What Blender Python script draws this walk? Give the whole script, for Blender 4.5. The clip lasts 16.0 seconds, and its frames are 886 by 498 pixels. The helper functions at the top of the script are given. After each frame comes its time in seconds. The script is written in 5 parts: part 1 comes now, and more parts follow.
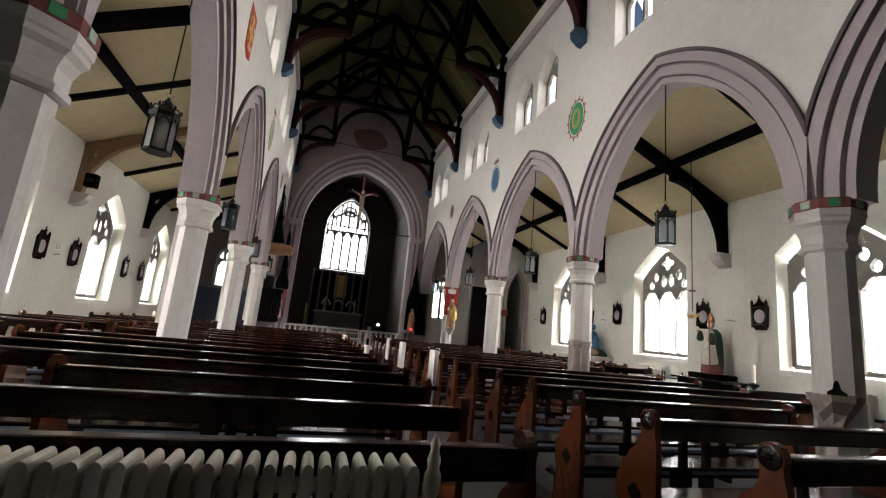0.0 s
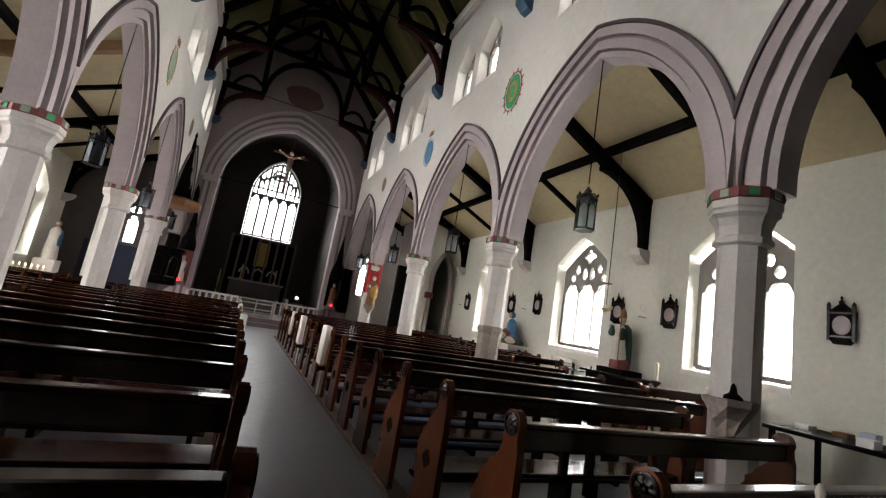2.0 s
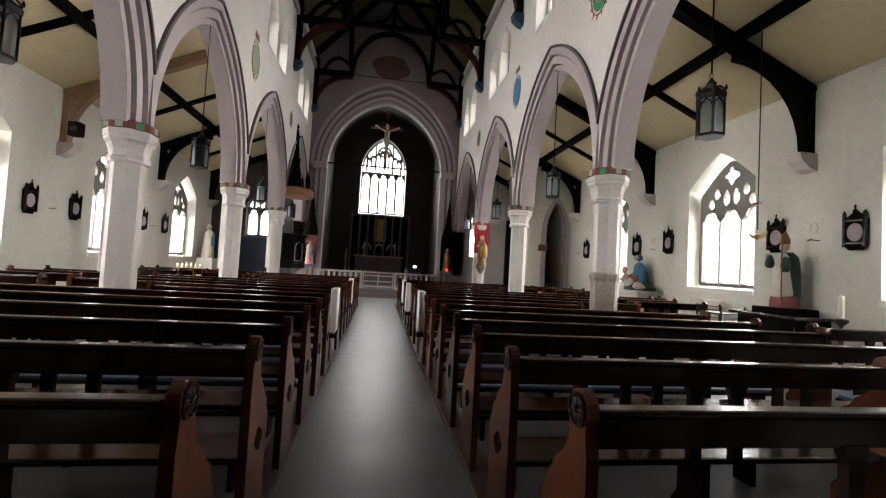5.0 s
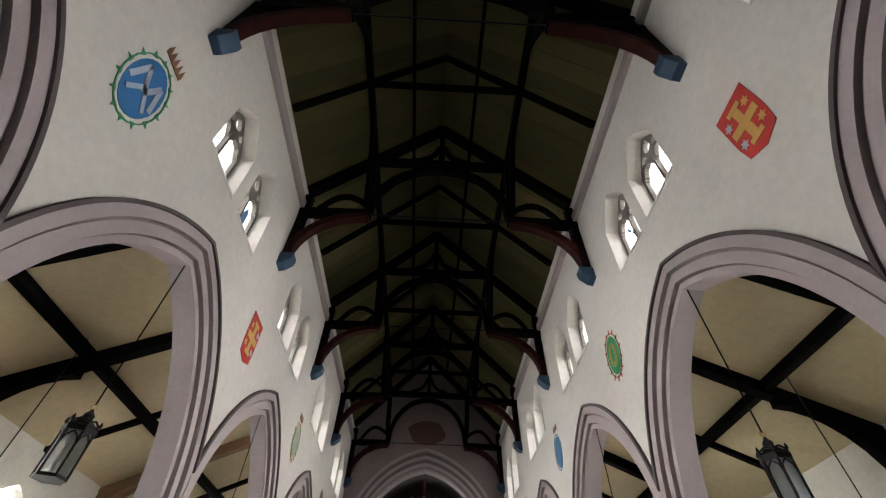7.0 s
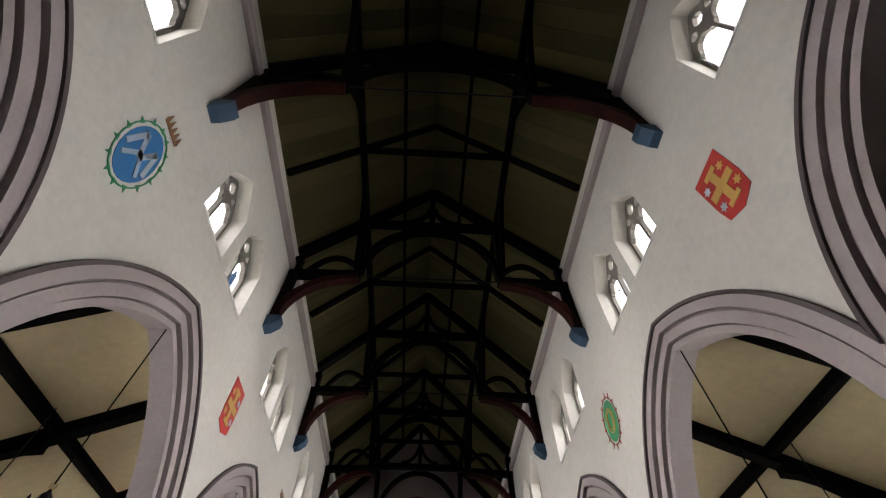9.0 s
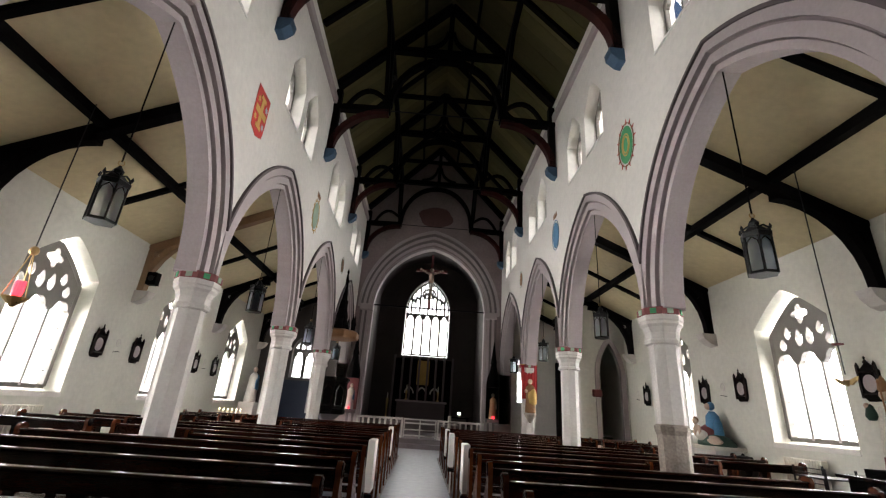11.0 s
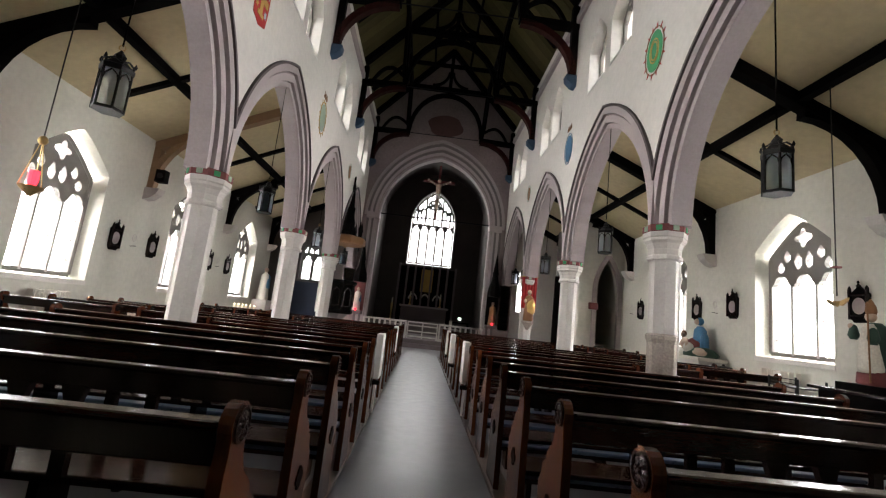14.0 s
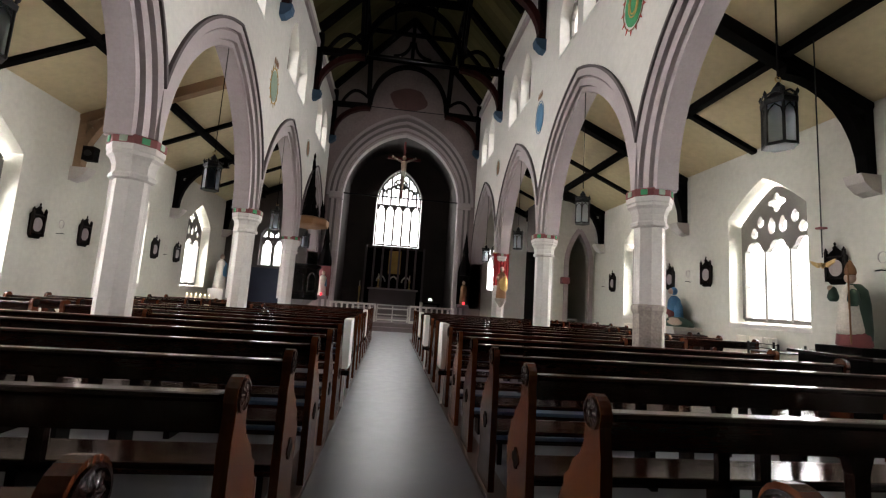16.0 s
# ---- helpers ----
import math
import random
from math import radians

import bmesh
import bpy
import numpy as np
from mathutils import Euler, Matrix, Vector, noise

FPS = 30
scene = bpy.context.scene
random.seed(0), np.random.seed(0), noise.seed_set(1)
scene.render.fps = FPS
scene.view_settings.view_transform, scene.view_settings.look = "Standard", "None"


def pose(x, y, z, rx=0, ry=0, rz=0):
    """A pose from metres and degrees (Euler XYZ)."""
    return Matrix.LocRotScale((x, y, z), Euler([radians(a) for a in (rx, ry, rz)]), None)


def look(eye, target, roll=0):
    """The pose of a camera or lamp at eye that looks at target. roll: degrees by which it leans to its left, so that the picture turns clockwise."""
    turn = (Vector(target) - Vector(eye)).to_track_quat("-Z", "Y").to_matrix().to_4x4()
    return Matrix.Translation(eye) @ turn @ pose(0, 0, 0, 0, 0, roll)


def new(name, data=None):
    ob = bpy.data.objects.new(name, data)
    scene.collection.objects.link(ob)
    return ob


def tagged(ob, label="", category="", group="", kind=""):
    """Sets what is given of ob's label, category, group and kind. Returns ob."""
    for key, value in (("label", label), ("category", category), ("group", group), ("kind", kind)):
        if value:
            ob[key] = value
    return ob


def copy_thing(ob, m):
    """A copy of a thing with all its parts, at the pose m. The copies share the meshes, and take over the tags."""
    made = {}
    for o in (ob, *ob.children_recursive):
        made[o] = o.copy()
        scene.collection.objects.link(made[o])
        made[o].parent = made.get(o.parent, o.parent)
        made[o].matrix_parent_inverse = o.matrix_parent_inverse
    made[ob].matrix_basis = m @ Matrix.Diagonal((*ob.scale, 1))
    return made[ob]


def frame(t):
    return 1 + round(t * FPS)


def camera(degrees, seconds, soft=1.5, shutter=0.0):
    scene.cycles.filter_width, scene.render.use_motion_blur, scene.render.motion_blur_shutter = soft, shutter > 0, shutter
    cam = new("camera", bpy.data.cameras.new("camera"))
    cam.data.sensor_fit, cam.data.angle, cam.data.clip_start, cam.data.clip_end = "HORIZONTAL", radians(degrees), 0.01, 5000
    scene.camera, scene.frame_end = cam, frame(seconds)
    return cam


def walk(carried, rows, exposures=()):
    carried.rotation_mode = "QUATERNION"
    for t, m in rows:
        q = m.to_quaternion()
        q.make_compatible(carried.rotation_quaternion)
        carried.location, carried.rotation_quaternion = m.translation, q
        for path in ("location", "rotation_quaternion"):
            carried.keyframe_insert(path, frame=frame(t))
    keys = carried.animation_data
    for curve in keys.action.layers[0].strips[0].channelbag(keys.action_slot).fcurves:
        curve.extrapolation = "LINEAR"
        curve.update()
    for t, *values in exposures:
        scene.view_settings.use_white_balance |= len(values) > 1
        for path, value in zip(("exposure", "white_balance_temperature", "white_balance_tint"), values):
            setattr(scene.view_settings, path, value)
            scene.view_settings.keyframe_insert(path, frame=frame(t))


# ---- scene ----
cam = camera(91.3, 16.0, 1.2)
PATH = [
    (0, (-1.591, -1.251, 1.413), (-1.053, 0.639, 1.784), 5.7),
    (0.5, (-1.354, -1.116, 1.416), (-0.659, 0.728, 1.759), 8.3),
    (1, (-1.161, -0.911, 1.417), (-0.349, 0.893, 1.713), 8.9),
    (1.5, (-0.944, -0.767, 1.419), (-0.028, 0.986, 1.713), 9.7),
    (2, (-0.752, -0.686, 1.408), (0.042, 1.119, 1.741), 9.7),
    (2.5, (-0.604, -0.541, 1.425), (0.15, 1.286, 1.735), 10.2),
    (3, (-0.358, -0.452, 1.409), (0.329, 1.399, 1.727), 8.6),
    (5.5, (-0.068, -0.166, 1.446), (0.084, 1.828, 1.508), 2.5),
    (6, (-0.096, -0.196, 1.51), (-0.081, 1.774, 1.856), 2.8),
    (6.5, (-0.06, -0.241, 1.64), (-0.114, 1.407, 2.77), 5.0),
    (7, (-0.084, -0.311, 1.67), (-0.044, 1.054, 3.131), 1.6),
    (7.5, (-0.036, -0.344, 1.709), (0.02, 0.84, 3.32), 0.6),
    (8, (-0.063, -0.35, 1.732), (-0.018, 0.718, 3.423), 0.9),
    (8.5, (-0.072, -0.35, 1.733), (-0.039, 0.656, 3.462), 1.5),
    (9, (-0.054, -0.303, 1.685), (0.011, 0.843, 3.323), 0.1),
    (9.5, (-0.049, -0.224, 1.614), (0.005, 1.22, 2.996), 0.8),
    (12, (-0.055, -0.159, 1.416), (0.007, 1.786, 1.879), 5.2),
    (12.5, (-0.059, -0.159, 1.404), (0.025, 1.801, 1.791), 4.1),
    (13, (-0.081, -0.178, 1.384), (0.028, 1.789, 1.729), 4.0),
    (13.5, (-0.117, -0.183, 1.364), (-0.035, 1.789, 1.686), 5.5),
    (14, (-0.099, -0.177, 1.37), (-0.037, 1.797, 1.684), 6.4),
    (14.5, (-0.079, -0.036, 1.352), (-0.021, 1.951, 1.564), 4.7),
    (15, (-0.068, 0.151, 1.345), (0.027, 2.147, 1.433), 3.2),
    (15.5, (-0.118, 0.296, 1.376), (0.048, 2.286, 1.5), 3.2),
    (16, (-0.141, 0.451, 1.342), (0.083, 2.424, 1.586), 3.8),
]
EXPOSURES = [(0.0, 0.23), (16.0, 0.23)]
CLERE_W, AISLE_W, EAST_W = 72.0, 510.0, 200.0
walk(cam, [(t, look(e, g, r)) for t, e, g, r in PATH], EXPOSURES)

# ---- world and light ----
world = bpy.data.worlds.new("overcast_sky")
scene.world = world
world.use_nodes = True
wn = world.node_tree.nodes
sky = wn.new("ShaderNodeTexSky")
sky.sky_type, sky.sun_disc = "NISHITA", False
sky.sun_elevation, sky.sun_rotation = radians(40), radians(150)
world.node_tree.links.new(sky.outputs["Color"], wn["Background"].inputs["Color"])
wn["Background"].inputs["Strength"].default_value = 0.08
sun = new("sun", bpy.data.lights.new("sun", "SUN"))
sun.data.energy, sun.data.angle, sun.data.color = 1.0, radians(12), (1, 0.96, 0.9)
sun.matrix_world = pose(0, 0, 40, 50, 0, 150)


def daylight(x, y, z, w, h, turn, watts, down=25):
    """The sky's light in a window's opening; turn: the way it shines, degrees from +y."""
    lamp = new("window_daylight", bpy.data.lights.new("window_daylight", "AREA"))
    lamp.data.shape, lamp.data.size, lamp.data.size_y, lamp.data.energy = "RECTANGLE", w, h, watts
    lamp.data.color = (1.0, 0.955, 0.925)
    lamp.matrix_world = pose(x, y, z, 90 - down, 0, turn)
    return lamp


# ---- materials ----
def material(name, color, rough=0.6, dark=0.75, scale=6.0, bump=0.15, grain=(1, 1, 1), metal=0.0, spread=0.0, spec=0.5, stain=0.0, coat=0.0):
    m = bpy.data.materials.new(name)
    m.use_nodes = True
    n, l = m.node_tree.nodes, m.node_tree.links
    b = n["Principled BSDF"]
    co = n.new("ShaderNodeTexCoord")
    mp = n.new("ShaderNodeMapping")
    mp.inputs["Scale"].default_value = grain
    l.new(co.outputs["Object"], mp.inputs["Vector"])
    big = n.new("ShaderNodeTexNoise")
    big.inputs["Scale"].default_value, big.inputs["Detail"].default_value = scale * 0.25, 4
    fine = n.new("ShaderNodeTexNoise")
    fine.inputs["Scale"].default_value, fine.inputs["Detail"].default_value = scale * 5, 6
    for t in (big, fine):
        l.new(mp.outputs["Vector"], t.inputs["Vector"])
    mix = n.new("ShaderNodeMath")
    mix.operation = "ADD"
    l.new(big.outputs["Fac"], mix.inputs[0])
    l.new(fine.outputs["Fac"], mix.inputs[1])
    ramp = n.new("ShaderNodeMapRange")
    ramp.inputs["From Min"].default_value, ramp.inputs["From Max"].default_value = 0.7, 1.3
    ramp.inputs["To Min"].default_value, ramp.inputs["To Max"].default_value = dark, 1.0
    l.new(mix.outputs[0], ramp.inputs["Value"])
    value = ramp.outputs["Result"]
    if spread:
        info = n.new("ShaderNodeObjectInfo")
        vary = n.new("ShaderNodeMapRange")
        vary.inputs["To Min"].default_value, vary.inputs["To Max"].default_value = 1 - spread, 1 + spread
        l.new(info.outputs["Random"], vary.inputs["Value"])
        mul = n.new("ShaderNodeMath")
        mul.operation = "MULTIPLY"
        l.new(value, mul.inputs[0])
        l.new(vary.outputs["Result"], mul.inputs[1])
        value = mul.outputs[0]
    if stain:
        blot = n.new("ShaderNodeTexNoise")
        blot.inputs["Scale"].default_value, blot.inputs["Detail"].default_value, blot.inputs["Roughness"].default_value = 1.3, 8, 0.65
        l.new(co.outputs["Object"], blot.inputs["Vector"])
        cut = n.new("ShaderNodeMapRange")
        cut.inputs["From Min"].default_value, cut.inputs["From Max"].default_value = 0.58, 0.72
        cut.inputs["To Min"].default_value, cut.inputs["To Max"].default_value = 1, 1 - stain
        l.new(blot.outputs["Fac"], cut.inputs["Value"])
        mul = n.new("ShaderNodeMath")
        mul.operation = "MULTIPLY"
        l.new(value, mul.inputs[0])
        l.new(cut.outputs["Result"], mul.inputs[1])
        value = mul.outputs[0]
    tint = n.new("ShaderNodeVectorMath")
    tint.operation = "SCALE"
    tint.inputs[0].default_value = color
    l.new(value, tint.inputs["Scale"])
    l.new(tint.outputs["Vector"], b.inputs["Base Color"])
    rr = n.new("ShaderNodeMapRange")
    rr.inputs["To Min"].default_value, rr.inputs["To Max"].default_value = max(0.04, rough - 0.1), min(1, rough + 0.12)
    l.new(fine.outputs["Fac"], rr.inputs["Value"])
    l.new(rr.outputs["Result"], b.inputs["Roughness"])
    b.inputs["Metallic"].default_value = metal
    b.inputs["Specular IOR Level"].default_value = spec
    b.inputs["Coat Weight"].default_value = coat
    if bump:
        bp = n.new("ShaderNodeBump")
        bp.inputs["Strength"].default_value, bp.inputs["Distance"].default_value = bump, 0.01
        l.new(mix.outputs[0], bp.inputs["Height"])
        l.new(bp.outputs["Normal"], b.inputs["Normal"])
    return m


def vary_islands(m, low, high):
    """Lets the boards of one mesh differ a little in tone."""
    n, l = m.node_tree.nodes, m.node_tree.links
    tint = next(x for x in n if x.type == "VECT_MATH")
    old = tint.inputs["Scale"].links[0].from_socket
    geo, rng, mul = n.new("ShaderNodeNewGeometry"), n.new("ShaderNodeMapRange"), n.new("ShaderNodeMath")
    rng.inputs["To Min"].default_value, rng.inputs["To Max"].default_value = low, high
    mul.operation = "MULTIPLY"
    l.new(geo.outputs["Random Per Island"], rng.inputs["Value"])
    l.new(old, mul.inputs[0])
    l.new(rng.outputs["Result"], mul.inputs[1])
    l.new(mul.outputs[0], tint.inputs["Scale"])
    return m


def glass_material(name, color, rough=0.0):
    m = bpy.data.materials.new(name)
    m.use_nodes = True
    b = m.node_tree.nodes["Principled BSDF"]
    b.inputs["Base Color"].default_value = (*color, 1)
    b.inputs["Roughness"].default_value, b.inputs["Transmission Weight"].default_value, b.inputs["IOR"].default_value = rough, 1.0, 1.1
    return m


def glow(name, color, strength):
    m = bpy.data.materials.new(name)
    m.use_nodes = True
    b = m.node_tree.nodes["Principled BSDF"]
    b.inputs["Base Color"].default_value = (*color, 1)
    b.inputs["Emission Color"].default_value, b.inputs["Emission Strength"].default_value = (*color, 1), strength
    return m


PLASTER = material("cream_plaster", (0.72, 0.69, 0.64), 0.8, 0.86, 2.0, 0.12, stain=0.06)
AISLE_PLASTER = material("aisle_plaster", (0.64, 0.63, 0.55), 0.8, 0.85, 2.0, 0.12, stain=0.08)
STONE = material("painted_stone", (0.56, 0.525, 0.49), 0.7, 0.85, 5.0, 0.2, stain=0.1)
MAUVE = material("mauve_arch_stone", (0.42, 0.36, 0.36), 0.7, 0.85, 5.0, 0.2)
HOOD = material("dark_hood_paint", (0.1, 0.08, 0.082), 0.75, 0.8, 5.0, 0.2)
# arch stone darkened for the shade in the hollows between orders
MAUVE_SHADED = material("mauve_hollow_shade", (0.25, 0.205, 0.21), 0.75, 0.85, 5.0, 0.2)
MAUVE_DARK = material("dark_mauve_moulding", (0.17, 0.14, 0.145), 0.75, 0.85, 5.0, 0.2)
# stone colour darkened to look backlit against the bright panes
TRACERY = material("tracery_stone", (0.2, 0.185, 0.165), 0.8, 0.7, 8.0, 0.3)
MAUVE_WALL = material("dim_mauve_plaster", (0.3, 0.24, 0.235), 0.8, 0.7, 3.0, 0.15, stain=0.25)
# near-black plaster: the shade inside chancel and chapels is in its colour
CHANCEL_SHADE = material("shade_dark_plaster", (0.07, 0.055, 0.05), 0.7, 0.6, 3.0, 0.2, stain=0.4)
OAK = material("dark_oak", (0.012, 0.0045, 0.003), 0.2, 0.5, 5.0, 0.03, (8, 1, 1), spread=0.25, spec=0.35)
OAK_LEN = material("dark_oak_board", (0.026, 0.006, 0.0028), 0.16, 0.5, 5.0, 0.02, (1, 9, 9), spread=0.25, spec=0.35)
PEW_END = material("warm_oak_end", (0.08, 0.022, 0.0075), 0.2, 0.7, 3.0, 0.06, (6, 6, 1), spread=0.3)
TIMBER = material("black_stained_timber", (0.0035, 0.0028, 0.0025), 0.8, 0.5, 6.0, 0.2, spec=0.06)
RED_BRACE = material("dark_red_patterned_timber", (0.05, 0.009, 0.007), 0.7, 0.3, 14.0, 0.1, spec=0.15)
PALE_TIMBER = material("pale_oak_brace", (0.3, 0.18, 0.1), 0.6, 0.7, 6.0, 0.2)
CEILING = material("cream_ceiling_boards", (0.6, 0.51, 0.31), 0.75, 0.82, 1.5, 0.1, stain=0.1)
ROOF = material("olive_roof_boards", (0.11, 0.096, 0.042), 0.8, 0.75, 2.0, 0.12, (0.6, 2.5, 0.6), spec=0.1)
vary_islands(ROOF, 0.7, 1.3)
FLOOR = material("grey_vinyl_floor", (0.125, 0.128, 0.14), 0.34, 0.85, 1.2, 0.015, stain=0.15)
PLATFORM = material("pew_platform_wood", (0.07, 0.035, 0.022), 0.45, 0.5, 5.0, 0.15, (1, 8, 1))
IRON = material("black_iron", (0.012, 0.012, 0.013), 0.45, 0.8, 10, 0.1, metal=0.6)
LANTERN_GLASS = glass_material("frosted_lantern_glass", (0.86, 0.93, 1.0), 0.45)
RAD = material("cream_radiator_enamel", (0.7, 0.66, 0.56), 0.4, 0.8, 12, 0.15, stain=0.25)
RED = material("red_paint", (0.5, 0.035, 0.03), 0.7, 0.8, 8, 0.1)
DULL_RED = material("dull_red_paint", (0.2, 0.05, 0.05), 0.7, 0.7, 8, 0.1)
GREEN = material("green_paint", (0.05, 0.3, 0.12), 0.7, 0.8, 8, 0.1)
PALE_GREEN = material("grey_green_paint", (0.3, 0.38, 0.28), 0.7, 0.8, 8, 0.1)
DARK_GREEN = material("dark_green_paint", (0.02, 0.06, 0.04), 0.6, 0.7, 8, 0.1)
BLUE = material("blue_paint", (0.03, 0.17, 0.42), 0.7, 0.8, 8, 0.1)
FADED_RED = material("faded_red_wash", (0.15, 0.075, 0.07), 0.8, 0.6, 5, 0.1, stain=0.4)
CORBEL_BLUE = material("dark_blue_corbel_paint", (0.05, 0.11, 0.19), 0.7, 0.6, 8, 0.2)
SOFT_BLUE = material("soft_blue_paint", (0.06, 0.19, 0.34), 0.7, 0.7, 8, 0.1)
YELLOW = material("yellow_paint", (0.6, 0.38, 0.1), 0.7, 0.8, 8, 0.1)
PALE_BLUE = material("pale_blue_paint", (0.45, 0.52, 0.62), 0.7, 0.8, 8, 0.1)
BROWN_PAINT = material("brown_paint", (0.25, 0.12, 0.05), 0.7, 0.8, 8, 0.1)
GOLD = material("gilding", (0.55, 0.36, 0.12), 0.4, 0.7, 12, 0.2, metal=0.6)
WHITE = material("white_paint", (0.78, 0.77, 0.73), 0.5, 0.9, 6, 0.05)
SKIN = material("painted_plaster_figure", (0.5, 0.36, 0.27), 0.6, 0.7, 10, 0.2)
CLOTH_WHITE = material("white_cloth", (0.62, 0.58, 0.5), 0.8, 0.7, 6, 0.2)
BLUE_PAD = material("blue_vinyl_kneeler", (0.025, 0.045, 0.085), 0.3, 0.8, 6, 0.1)
RED_CLOTH = material("red_cloth_hanging", (0.33, 0.01, 0.012), 0.85, 0.7, 4, 0.2)
BRASS = material("brass", (0.6, 0.42, 0.18), 0.3, 0.8, 10, 0.05, metal=1.0)
WAX = material("candle_wax", (0.75, 0.7, 0.58), 0.5, 0.9, 6, 0.05)
BROKEN = material("worn_bare_stone", (0.33, 0.28, 0.24), 0.9, 0.5, 6, 0.5, stain=0.4)
PANE = glass_material("clear_leaded_glass", (0.95, 0.97, 1.0))
RED_GLOW = glow("red_votive_glass", (1.0, 0.03, 0.05), 3.0)
FLAME = glow("candle_flame", (1.0, 0.75, 0.4), 12.0)
LED = glow("lit_monitor", (0.9, 1.0, 0.85), 4.0)


# ---- mesh helpers ----
def box(bm, x0, x1, y0, y1, z0, z1, bevel=0.0):
    g = bmesh.ops.create_cube(bm, size=1.0, matrix=Matrix.LocRotScale(((x0 + x1) / 2, (y0 + y1) / 2, (z0 + z1) / 2), None, (abs(x1 - x0), abs(y1 - y0), abs(z1 - z0))))
    if bevel:
        edges = {e for v in g["verts"] for e in v.link_edges}
        bmesh.ops.bevel(bm, geom=list(edges), offset=bevel, segments=2, affect="EDGES", profile=0.6)


def beam(bm, a, b, w, h, up=(0, 0, 1)):
    """A squared timber from a to b, w wide and h deep."""
    a, b = Vector(a), Vector(b)
    d = (b - a).normalized()
    side = d.cross(Vector(up)).normalized()
    top = side.cross(d).normalized()
    q = [[bm.verts.new(p + side * sx * w / 2 + top * sz * h / 2) for sx, sz in ((-1, -1), (1, -1), (1, 1), (-1, 1))] for p in (a, b)]
    for i in range(4):
        bm.faces.new((q[0][i], q[0][(i + 1) % 4], q[1][(i + 1) % 4], q[1][i]))
    bm.faces.new(q[0][::-1])
    bm.faces.new(q[1])


def chain(bm, pts, w, h, up=(0, 0, 1)):
    for a, b in zip(pts, pts[1:]):
        beam(bm, a, b, w, h, up)


def prism(bm, outline, axis, d0, d1):
    """Outline of (u, v) extruded along an axis from d0 to d1; (u, v) are the other two axes in order."""
    def at(u, v, d):
        return {"x": (d, u, v), "y": (u, d, v), "z": (u, v, d)}[axis]
    a = [bm.verts.new(at(u, v, d0)) for u, v in outline]
    b = [bm.verts.new(at(u, v, d1)) for u, v in outline]
    n = len(a)
    for i in range(n):
        bm.faces.new((a[i], a[(i + 1) % n], b[(i + 1) % n], b[i]))
    bm.faces.new(a[::-1])
    bm.faces.new(b)


def turned(bm, profile, sides=16, at=(0, 0, 0), turn=0.0, squash=1.0):
    """A lathe: profile of (radius, z)."""
    rings = []
    for r, z in profile:
        rings.append([bm.verts.new((at[0] + r * math.cos(turn + 2 * math.pi * i / sides), at[1] + squash * r * math.sin(turn + 2 * math.pi * i / sides), at[2] + z)) for i in range(sides)])
    for p, q in zip(rings, rings[1:]):
        for i in range(sides):
            bm.faces.new((p[i], p[(i + 1) % sides], q[(i + 1) % sides], q[i]))
    bm.faces.new(rings[0][::-1])
    bm.faces.new(rings[-1])


def part(name, bm, mat, parent=None, label="", smooth=False):
    bmesh.ops.recalc_face_normals(bm, faces=bm.faces)
    me = bpy.data.meshes.new(name)
    bm.to_mesh(me)
    bm.free()
    me.materials.append(mat)
    if smooth:
        for p in me.polygons:
            p.use_smooth = True
    ob = new(name, me)
    ob.parent = parent
    if label:
        ob["label"] = label
    return ob


def boxed(name, mat, parent, dims, bevel=0.0, label=""):
    bm = bmesh.new()
    box(bm, *dims, bevel)
    return part(name, bm, mat, parent, label)


def thing(name, label, category, group="", at=(0, 0, 0), kind=""):
    e = new(name)
    e.location = at
    return tagged(e, label, category, group, kind)


def structure(ob, label, category):
    return tagged(ob, label, category, kind="structure")


def arch_pts(cu, half, spring, rise, n=16, flat=0):
    """A pointed arch from its one foot over the apex to the other; flat: nearly straight sides."""
    if flat:
        right = [(cu + half * (1 - i / n), spring + rise * (1 - (1 - i / n) ** flat)) for i in range(n + 1)]
        return right + [(2 * cu - u, z) for u, z in right[-2::-1]]
    R = (half * half + rise * rise) / (2 * half)
    c = R - half
    end = math.atan2(rise, c)
    right = [(cu - c + R * math.cos(end * i / n), spring + R * math.sin(end * i / n)) for i in range(n + 1)]
    return right + [(2 * cu - u, z) for u, z in right[-2::-1]]


def head(u, o):
    """Height of an opening's head at u; o: (centre, half, sill, spring, rise)."""
    cu, half, _, spring, rise = o[:5]
    d = abs(u - cu)
    if len(o) > 5:
        return spring + rise * (1 - min(1.0, d / half) ** o[5])
    R = (half * half + rise * rise) / (2 * half)
    return spring + math.sqrt(max(0.0, R * R - (d + R - half) ** 2))


